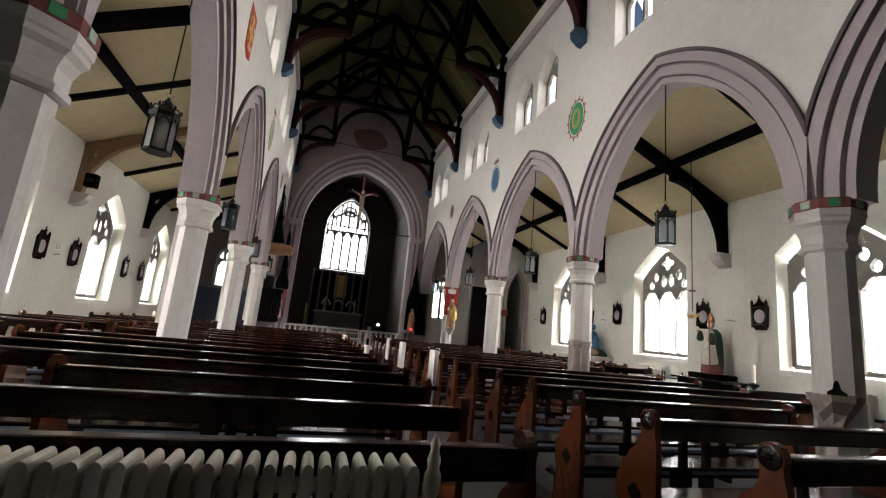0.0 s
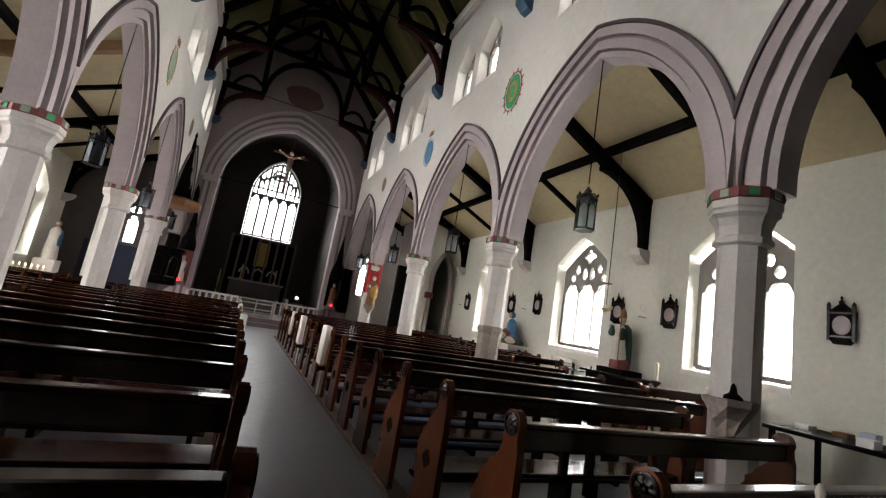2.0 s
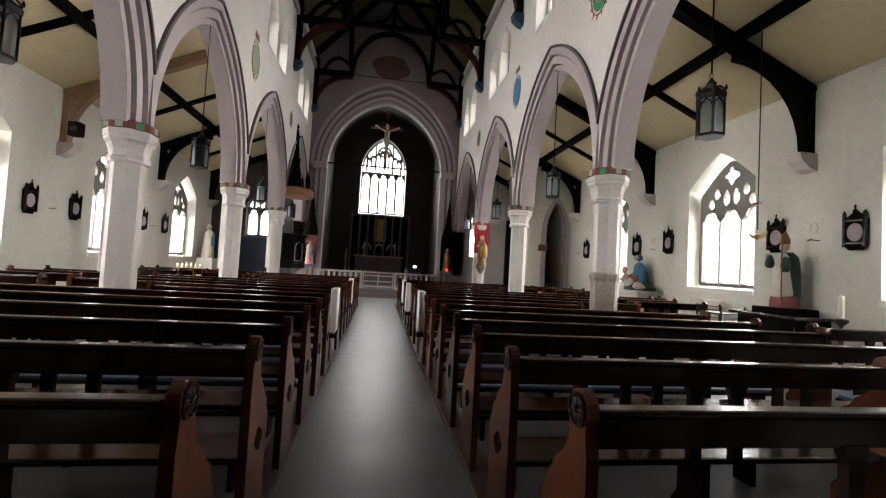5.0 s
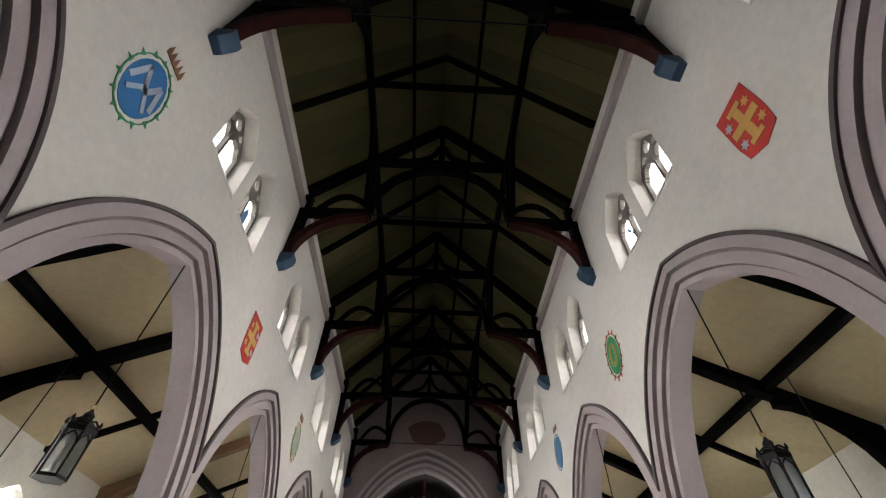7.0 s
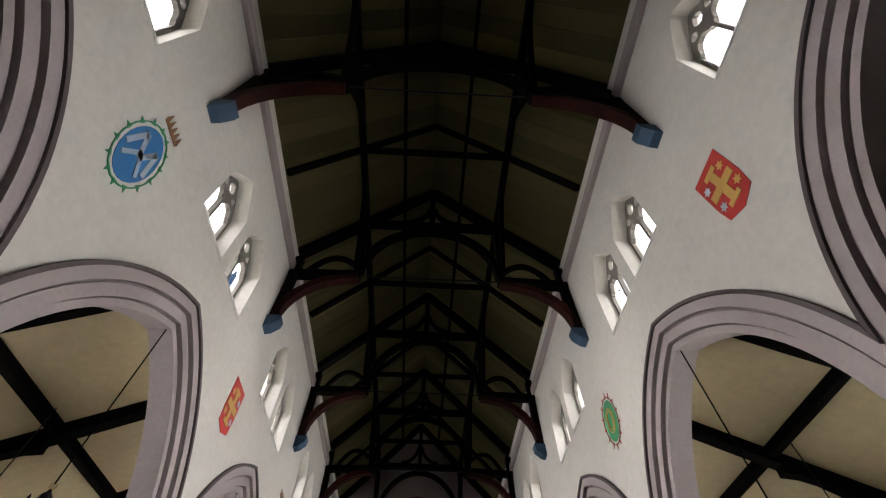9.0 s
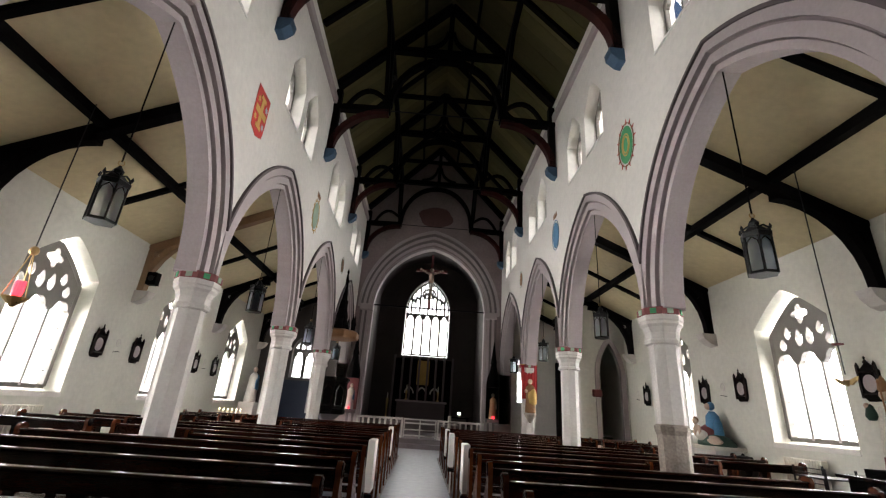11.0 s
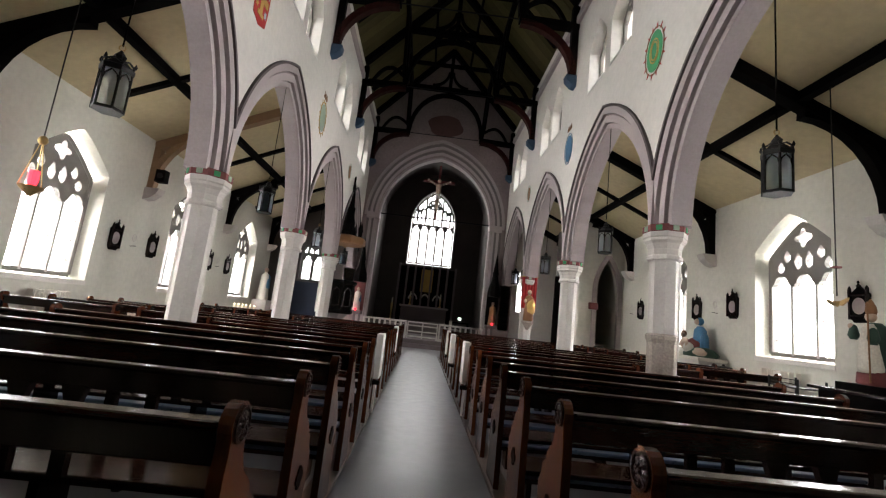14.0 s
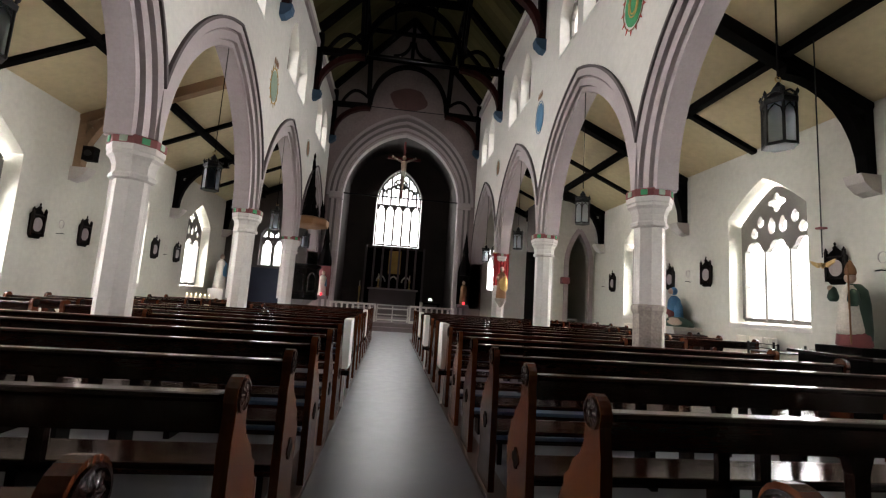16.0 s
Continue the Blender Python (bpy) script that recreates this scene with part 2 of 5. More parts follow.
def pierced_wall(bm, axis, face, back, u0, u1, z0, z1, openings, n=14, top=None):
    """A wall with pointed openings through it; axis: the wall's normal."""
    top = top or (lambda u: z1)
    us = {u0, u1}
    for o in openings:
        us |= {o[0] + o[1] * math.sin(math.pi / 2 * i / n) for i in range(-n, n + 1)}
    us |= {u0 + (u1 - u0) * i / 12 for i in range(13)}
    us = sorted(u for u in us if u0 - 1e-6 <= u <= u1 + 1e-6)
    us = [u for i, u in enumerate(us) if i == 0 or u - us[i - 1] > 1e-4]

    def P(u, z, d):
        return bm.verts.new((d, u, z) if axis == "x" else (u, d, z))

    def quad(*p):
        bm.faces.new([P(*q) for q in p])
    for a, b in zip(us, us[1:]):
        mid = (a + b) / 2
        holes = sorted((o for o in openings if abs(mid - o[0]) < o[1]), key=lambda o: o[2])
        lo = (z0, z0)
        spans = []
        for o in holes:
            if o[2] > z0 + 1e-6:
                spans.append((lo, (o[2], o[2])))
            lo = (head(a, o), head(b, o))
        spans.append((lo, (top(a), top(b))))
        for (la, lb), (ha, hb) in spans:
            for d in (face, back):
                quad((a, la, d), (b, lb, d), (b, hb, d), (a, ha, d))
            quad((a, la, face), (b, lb, face), (b, lb, back), (a, la, back))
            quad((a, ha, face), (b, hb, face), (b, hb, back), (a, ha, back))
    for o in openings:
        for u in (o[0] - o[1], o[0] + o[1]):
            if u0 < u < u1:
                quad((u, o[2], face), (u, o[3], face), (u, o[3], back), (u, o[2], back))
    for u in (u0, u1):
        quad((u, z0, face), (u, top(u), face), (u, top(u), back), (u, z0, back))
    bmesh.ops.remove_doubles(bm, verts=bm.verts, dist=1e-4)


def eye_shape(u, z, half, high, n=14):
    """A small pointed tracery light as an outline round its centre."""
    out = []
    for i in range(n):
        a = 2 * math.pi * i / n
        out.append((u + half * math.cos(a) * (1 - 0.45 * max(0.0, math.sin(a))), z + high / 2 * math.sin(a)))
    return out


def quatrefoil_shape(u, z, r, n=24):
    return [(u + r * (0.8 + 0.25 * math.cos(4 * a)) * math.cos(a), z + r * (0.8 + 0.25 * math.cos(4 * a)) * math.sin(a)) for a in [2 * math.pi * i / n for i in range(n)]]


def plate(bm, arch, holes, x, depth, lights, spring, face):
    """A tracery slab under an arch, pierced by holes; its lower edge follows the cusped heads of the lights."""
    uu = [u for u, z in arch]
    lo, hi = min(uu), max(uu)
    edge = [(lo, spring)]
    for u, half in sorted(lights):
        for i in range(13):
            a = math.pi * (1 - i / 12)
            k = 1 - 0.16 * abs(math.sin(3 * a)) ** 3
            edge.append((u + half * math.cos(a) * k, spring + (half * 0.75 * math.sin(a) + 0.09 * math.sin(a) ** 6) * k))
    edge.append((hi, spring))
    outer = edge + [q for q in (arch if arch[0][0] > arch[-1][0] else arch[::-1]) if q[1] > spring + 0.01]
    edges = []
    for loop in [outer] + holes:
        vs = [bm.verts.new((x, u, z) if face == "x" else (u, x, z)) for u, z in loop]
        edges += [bm.edges.new((vs[i], vs[(i + 1) % len(vs)])) for i in range(len(vs))]
    faces = [f for f in bmesh.ops.triangle_fill(bm, use_beauty=True, edges=edges)["geom"] if isinstance(f, bmesh.types.BMFace)]
    grown = bmesh.ops.extrude_face_region(bm, geom=faces)["geom"]
    shift = Vector((depth, 0, 0)) if face == "x" else Vector((0, depth, 0))
    bmesh.ops.translate(bm, vec=shift, verts=[v for v in grown if isinstance(v, bmesh.types.BMVert)])


# ---- bright overcast distance outside the windows ----
SKY_GLOW = glow("white_overcast", (1.0, 0.98, 0.95), 2.2)
for name, dims in (("north", (-16.1, -16, -12, 34, -1, 22)), ("south", (16, 16.1, -12, 34, -1, 22)), ("east", (-16, 16, 34, 34.1, -1, 22))):
    tagged(boxed("backdrop_" + name, SKY_GLOW, None, dims), "plain white overcast sky outside the windows", "backdrop", kind="structure")

# ---- plan ----
WX = 3.34         # nave wall's face
WB = 3.8          # its back, in the aisle
AX = 7.3          # aisle wall's face
BAY = 4.4
PIERS = [-6.9, -2.5, 1.9, 6.3, 10.7, 15.1]
EAST = 19.5       # chancel arch
WEST = -6.9
SPRING = 3.12
ARCH_C = 1.0      # offset of the arcs' centres
PLATE = 10.4
RIDGE = 14.4

# ---- floor ----
bm = bmesh.new()
box(bm, -11, 11, WEST - 0.4, 29, -0.3, 0.0)
structure(part("floor", bm, FLOOR), "grey smooth vinyl church floor, slightly shiny", "floor")
for s in (-1, 1):
    bm = bmesh.new()
    box(bm, s * 0.63, s * 4.75, 0.2, 15.4, 0.0, 0.035, 0.006)
    structure(part("pew_platform", bm, FLOOR), "low grey floored platform under the pews", "platform")
    bm = bmesh.new()
    box(bm, s * 0.622, s * 0.8, 0.19, 15.41, 0.0, 0.039, 0.006)
    structure(part("platform_edge", bm, PLATFORM), "brown wooden edge board along the pew platform", "trim")

# ---- nave arcades ----
def arch_ring(bm, yc, r0, r1, x0, x1, spring):
    """One order of an arch as a stone ring between two radii, clipped at the bay's ends."""
    lim = BAY / 2 - 0.002
    n = 18
    for s in (-1, 1):
        rows = []
        for i in range(n + 1):
            row = []
            for r in (r0, r1):
                start = math.acos(min(1, (lim + ARCH_C) / r))
                end = math.acos(ARCH_C / r)
                a = start + (end - start) * i / n
                row.append((s * (r * math.cos(a) - ARCH_C), r * math.sin(a)))
            rows.append([bm.verts.new((x, yc + u, spring + z)) for u, z in row for x in (x0, x1)])
        for p, q in zip(rows, rows[1:]):
            for i, j in ((0, 1), (1, 3), (3, 2), (2, 0)):
                bm.faces.new((p[i], p[j], q[j], q[i]))
        bm.faces.new((rows[0][0], rows[0][1], rows[0][3], rows[0][2]))
    bmesh.ops.remove_doubles(bm, verts=bm.verts, dist=1e-4)


R_IN, R_HOOD = 2.86, 3.34
bays = [(a + b) / 2 for a, b in zip(PIERS, PIERS[1:] + [EAST])]
CLERE = (7.2, 8.3, 0.6, 1.3)   # sill, spring, rise, straightness
for s in (-1, 1):
    bm = bmesh.new()
    # wall over the arches, column by column from the arch's curve to the plate
    for yc in bays:
        r = R_HOOD - 0.05
        half = r - ARCH_C
        o_arch = (yc, half, -5.0, SPRING, math.sqrt(r * r - ARCH_C ** 2))
        wins = [(yc + d, 0.5, *CLERE) for d in (-0.64, 0.64)]
        pierced_wall(bm, "x", s * WX, s * WB, yc - BAY / 2, yc + BAY / 2, SPRING - 2.0, PLATE + 0.2, [o_arch] + wins)
    wall = structure(part("wall_" + ("north" if s < 0 else "south"), bm, PLASTER), "cream plastered nave wall above pointed arches", "wall")
    for yc in bays:
        for name, r0, r1, d0, d1, mat in (("hood_mould", 3.29, 3.34, -0.055, 0.02, HOOD), ("outer_order", 3.15, 3.292, -0.02, 0.5, MAUVE), ("outer_hollow", 3.1, 3.16, 0.06, 0.45, MAUVE_SHADED),
                                          ("middle_order", 2.97, 3.11, 0.03, 0.47, MAUVE), ("inner_hollow", 2.93, 2.98, 0.14, 0.37, MAUVE_SHADED), ("inner_order", R_IN, 2.95, 0.09, 0.41, MAUVE)):
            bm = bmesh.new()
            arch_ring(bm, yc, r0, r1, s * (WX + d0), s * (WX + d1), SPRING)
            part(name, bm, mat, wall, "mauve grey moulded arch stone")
        # clerestory windows
        for d in (-0.64, 0.64):
            win = thing("window", "small pointed clerestory window with two leaded lights", "window", "clerestory windows", kind="structure")
            y0, (sill, spr, rise, flat) = yc + d, CLERE
            fx = s * (WX + 0.3)
            bm = bmesh.new()
            pts = [(y0 + 0.48, sill + 0.17)] + arch_pts(y0, 0.48, spr, rise, 8, flat) + [(y0 - 0.48, sill + 0.17)]
            chain(bm, [(fx, u, z) for u, z in pts + pts[:1]], 0.07, 0.07, (1, 0, 0))
            beam(bm, (fx, y0, sill + 0.17), (fx, y0, spr), 0.05, 0.1, (1, 0, 0))
            plate(bm, pts[1:-1], [eye_shape(y0 + e * 0.22, spr + 0.22, 0.07, 0.16) for e in (-1, 1)] + [eye_shape(y0, spr + 0.33, 0.1, 0.26)], fx - 0.04, 0.08, [(y0 - 0.23, 0.2), (y0 + 0.23, 0.2)], spr - 0.14, "x")
            part("window_frame", bm, TRACERY, win)
            # sloping sill, coloured white for the daylight that falls on it
            bm = bmesh.new()
            prism(bm, [(s * (WX - 0.015), sill - 0.03), (s * (WX - 0.015), sill + 0.01), (s * (WX + 0.34), sill + 0.2), (s * (WX + 0.34), sill - 0.03)], "y", y0 - 0.498, y0 + 0.498)
            part("window_sill", bm, WHITE, win, "steep sill whitened for the daylight on it")
            bm = bmesh.new()
            prism(bm, pts, "x", fx + s * 0.03, fx + s * 0.036)
            pane = part("pane", bm, PANE, win)
            pane.visible_shadow = False
        if yc > -2:
            daylight(s * (WB + 0.45), yc, 8.15, 2.5, 1.9, 90 if s > 0 else -90, CLERE_W, 32)

# ---- piers ----
proto = thing("pillar", "white painted octagonal stone pillar with moulded capital and red-green painted band", "pillar", "nave pillars", (3.53, PIERS[3], 0), "structure")
T8 = math.pi / 8
def octagon(profile, mat, name, label=""):
    bm = bmesh.new()
    turned(bm, [(r * (0.6 if name == "shaft" else 0.67), z) for r, z in profile], 8, turn=T8)
    return part(name, bm, mat, proto, label)
octagon([(0.42, 0), (0.42, 0.1), (0.38, 0.14), (0.38, 0.2), (0.32, 0.25)], STONE, "base")
octagon([(0.34, 0.22), (0.34, 2.62)], STONE, "shaft")
octagon([(0.345, 2.60), (0.385, 2.62), (0.385, 2.66), (0.35, 2.69), (0.355, 2.78), (0.40, 2.86), (0.455, 2.90), (0.455, 2.94), (0.475, 2.96), (0.475, 3.03), (0.44, 3.05)], STONE, "capital")
octagon([(0.47, 3.03), (0.485, 3.04), (0.485, 3.13), (0.45, 3.15)], DULL_RED, "painted_band", "faded red band")
for i in range(8):
    bm = bmesh.new()
    box(bm, 0.29, 0.312, -0.045, 0.045, 3.045, 3.125, 0.005)
    p = part("painted_leaf", bm, GREEN if i % 2 else PALE_GREEN, proto, "green painted leaf block")
    p.matrix_basis = pose(0, 0, 0, 0, 0, 45 * i)
for s in (-1, 1):
    for y in PIERS[1:]:
        if not (s > 0 and y == PIERS[3]):
            copy_thing(proto, pose(s * 3.53, y, 0, 0, 0, 0 if s > 0 else 180))

# ---- aisle walls and windows ----
def tracery_window(x, yc, s, half, sill, spring, rise, label, group, lights=3, face="x", tier=None, bar=0.1, flat=0):
    """A traceried window in a wall; s: the way out; tier: height at which the lights end and the tracery begins."""
    win = thing("window", label, "window", group, kind="structure")
    tier = tier or spring
    o = (yc, half, sill, spring, rise) + ((flat,) if flat else ())
    def at(u, z, d=0.0):
        return (x + s * d, u, z) if face == "x" else (u, x + s * d, z)
    up = (1, 0, 0) if face == "x" else (0, 1, 0)
    bm = bmesh.new()
    pts = [(yc + half, sill)] + arch_pts(yc, half, spring, rise, 10, flat) + [(yc - half, sill)]
    chain(bm, [at(u, z) for u, z in pts + pts[:1]], 0.09, 0.13, up)
    part("window_frame", bm, TRACERY, win)
    lw = 2 * half / lights
    for i in range(1, lights):
        bm = bmesh.new()
        u = yc - half + lw * i
        beam(bm, at(u, sill), at(u, tier), 0.055 if lights == 3 else 0.12, 0.14, up)
        if lights != 3:
            beam(bm, at(u, tier - 0.01), at(u, head(u, o) - 0.02), 0.07, 0.13, up)
        # three-light mullions take pale stone to stand for the glare around them
        part("mullion", bm, STONE if lights == 3 else TRACERY, win)
    bm = bmesh.new()
    if lights == 3:
        holes = [quatrefoil_shape(yc, spring + rise * 0.55, 0.2)]
        for e in (-1, 1):
            holes += [eye_shape(yc + e * 0.13, spring - 0.1, 0.085, 0.36), eye_shape(yc + e * 0.4, spring + 0.02, 0.08, 0.26), eye_shape(yc + e * 0.56, spring - 0.21, 0.09, 0.24)]
        plate(bm, pts[1:-1], holes, x - 0.06, 0.12, [(yc + lw * k, lw / 2 - 0.035) for k in (-1, 0, 1)], tier - 0.02, face)
    else:
        for i in range(lights):
            u = yc - half + lw * (i + 0.5)
            q = arch_pts(u, lw / 2 - 0.01, tier - 0.3, 0.3, 6)
            chain(bm, [at(a, b) for a, b in q], 0.13, bar, up)
            for e in (-1, 1):   # cusps
                beam(bm, at(u + e * lw * 0.45, tier - 0.26), at(u + e * lw * 0.2, tier - 0.16), 0.1, bar * 0.8, up)
                beam(bm, at(u + e * lw * 0.5, tier + 0.02), at(u + e * lw * 0.16, tier + 0.03), 0.12, bar * 1.1, up)
            top = head(u, o)
            beam(bm, at(u, tier), at(u, top), 0.12, bar, up)
            # upper narrow lights between the bars
            for e in (-0.25, 0.25):
                c = u + e * lw
                h1 = min(head(c - lw / 4, o), head(c + lw / 4, o)) - 0.05
                zs = tier + 0.16 + (h1 - tier - 0.16) * 0.55
                if h1 - tier > 0.35:
                    q = arch_pts(c, lw / 4, zs, min(0.2, h1 - zs), 4)
                    chain(bm, [at(a, b) for a, b in q], 0.12, bar * 0.8, up)
                    chain(bm, [at(c - lw / 4, zs + 0.22), at(c, zs + 0.1 if i % 2 else zs + 0.3), at(c + lw / 4, zs + 0.22)], 0.12, bar * 0.7, up)
        r, zc = min(half * 0.3, rise * 0.32), spring + rise * 0.62
        for k in range(12):
            a, b = 2 * math.pi * k / 12, 2 * math.pi * (k + 1) / 12
            beam(bm, at(yc + r * math.cos(a), zc + r * 0.75 * math.sin(a)), at(yc + r * math.cos(b), zc + r * 0.75 * math.sin(b)), 0.12, bar * 0.8, up)
    part("tracery", bm, TRACERY, win, "grey stone tracery darkened as if backlit")
    bm = bmesh.new()
    prism(bm, pts, face, x + s * 0.03, x + s * 0.036)
    pane = part("pane", bm, PANE, win)
    pane.visible_shadow = False
    # lead cames across the panes
    bm = bmesh.new()
    z = sill + 0.3
    while z < tier - 0.3:
        beam(bm, at(yc - half, z, 0.02), at(yc + half, z, 0.02), 0.012, 0.012, up)
        z += 0.42
    part("saddle_bar", bm, IRON, win)
    return win


AISLE_WIN = [4.26, 8.33, 12.75]
for s in (-1, 1):
    ys = AISLE_WIN + ([17.2] if s < 0 else [])
    bm = bmesh.new()
    ys = [y + (0.12 if s < 0 and y < 15 else 0) for y in ys]
    reveal = [(y, 0.93, 1.32, 3.62, 0.7, 1.25) for y in ys]
    pierced_wall(bm, "x", s * AX, s * (AX + 0.55), WEST, EAST + 0.5, 0, 5.05, reveal)
    structure(part("wall_" + ("aisle_north" if s < 0 else "aisle_south"), bm, AISLE_PLASTER), "pale plastered aisle wall with deep window reveals", "wall")
    for y in ys:
        tracery_window(s * (AX + 0.36), y, s, 0.86, 1.4, 3.47, 0.68, "three-light stone tracery window with leaded glass in deep reveal", "aisle windows", 3, "x", 2.85, 0.1, 1.25)
        sill_ob = boxed("window_sill", PLASTER, None, (s * (AX - 0.02), s * (AX + 0.3), y - 0.95, y + 0.95, 1.22, 1.31), 0.01)
        structure(sill_ob, "bright white plaster window sill", "sill")
        daylight(s * (AX + 1.05), y, 2.85, 2.0, 3.3, 90 if s > 0 else -90, AISLE_W, 18)
    # ceiling of the aisle
    bm = bmesh.new()
    prism(bm, [(s * AX + s * 0.3, 4.85), (s * (WB - 0.02), 6.55), (s * (WB - 0.02), 6.7), (s * AX + s * 0.3, 5.0)], "y", WEST, EAST + 0.5)
    structure(part("ceiling_" + ("north_aisle" if s < 0 else "south_aisle"), bm, CEILING), "sloping cream boarded aisle ceiling", "ceiling")
    slope = (6.55 - 4.85) / (WB - AX - 0.3)
    def zc(x):
        return 4.85 + (abs(x) - AX - 0.3) * slope
    bm = bmesh.new()
    beam(bm, (s * 5.73, WEST, zc(5.73) - 0.07), (s * 5.73, EAST, zc(5.73) - 0.07), 0.16, 0.16)
    structure(part("aisle_purlin", bm, TIMBER), "black stained timber purlin under the aisle ceiling", "beam")
    for k, y in enumerate([p for p in PIERS] + [EAST - 0.1]):
        pale = s < 0 and k == 4
        tr = thing("aisle_truss", ("pale oak" if pale else "black stained timber") + " aisle roof truss with curved brace on a wall corbel", "roof truss", "aisle trusses", kind="structure")
        mat = PALE_TIMBER if pale else TIMBER
        bm = bmesh.new()
        beam(bm, (s * (AX - 0.02), y, zc(AX) - 0.13), (s * WB, y, zc(WB) - 0.13), 0.2, 0.22)
        part("rafter", bm, mat, tr)
        bm = bmesh.new()
        box(bm, s * (AX - 0.16), s * (AX - 0.005), y - 0.09, y + 0.09, 3.75, 4.85, 0.01)
        part("wall_post", bm, mat, tr)
        bm = bmesh.new()
        pts = []
        for i in range(9):
            a = math.pi / 2 * i / 8
            pts.append((s * (AX - 0.08 - 1.45 * (1 - math.cos(a))), y, 3.8 + (zc(AX - 1.5) - 0.3 - 3.8) * math.sin(a)))
        chain(bm, pts, 0.16, 0.17, (0, 1, 0))
        part("brace", bm, mat, tr)
        bm = bmesh.new()
        prism(bm, [(s * AX, 3.45), (s * (AX - 0.16), 3.5), (s * (AX - 0.3), 3.62), (s * (AX - 0.36), 3.76), (s * AX, 3.76)], "y", y - 0.14, y + 0.14)
        part("corbel", bm, CORBEL_BLUE if k == 2 and s > 0 else STONE, tr, "painted stone corbel")
    for yc in bays:
        bm = bmesh.new()
        beam(bm, (s * AX, yc, zc(AX) - 0.04), (s * WB, yc, zc(WB) - 0.04), 0.12, 0.12)
        structure(part("aisle_rafter", bm, TIMBER), "black stained intermediate rafter of the aisle ceiling", "beam")

# unseen west wall closes the place; its black keeps bounce off the pews
bm = bmesh.new()
pierced_wall(bm, "y", WEST, WEST - 0.5, -AX - 0.5, AX + 0.5, 0, 15, [])
structure(part("wall_west", bm, TIMBER), "unseen plain west wall, black to cut bounced light", "wall")

# ---- nave roof ----
for s in (-1, 1):
    bm = bmesh.new()
    y, n = WEST - 0.4, 66
    step = (EAST + 0.5 - y) / n
    foot, ridge = s * (WB + 0.1), -s * 0.02
    for i in range(n):   # broad boards laid up the slope, side by side
        drop = 0.012 * (i % 2)
        a, b = (foot, PLATE - 0.25 - drop), (ridge, RIDGE - drop)
        prism(bm, [a, b, (ridge, RIDGE + 0.15), (foot, PLATE - 0.1)], "y", y + i * step + 0.003, y + (i + 1) * step - 0.003)
    prism(bm, [(foot, PLATE - 0.12), (ridge, RIDGE + 0.13), (ridge, RIDGE + 0.25), (foot, PLATE)], "y", y, EAST + 0.5)
    structure(part("roof_" + ("north" if s < 0 else "south"), bm, ROOF), "steep olive brown boarded nave roof slope", "roof")
    bm = bmesh.new()
    box(bm, s * (WX - 0.1), s * WX, WEST, EAST, PLATE - 0.55, PLATE - 0.32, 0.02)
    structure(part("wall_plate", bm, MAUVE), "moulded stone cornice at the wall head", "cornice")
RS = (RIDGE - (PLATE - 0.25)) / (WB + 0.1)
def zr(x):
    return RIDGE - abs(x) * RS
for s in (-1, 1):
    for x in (1.85, 0.85):
        bm = bmesh.new()
        beam(bm, (s * x, WEST, zr(x) - 0.09), (s * x, EAST, zr(x) - 0.09), 0.16 if x > 1 else 0.09, 0.18 if x > 1 else 0.1)
        structure(part("roof_purlin", bm, TIMBER), "black timber purlin of the nave roof", "beam")

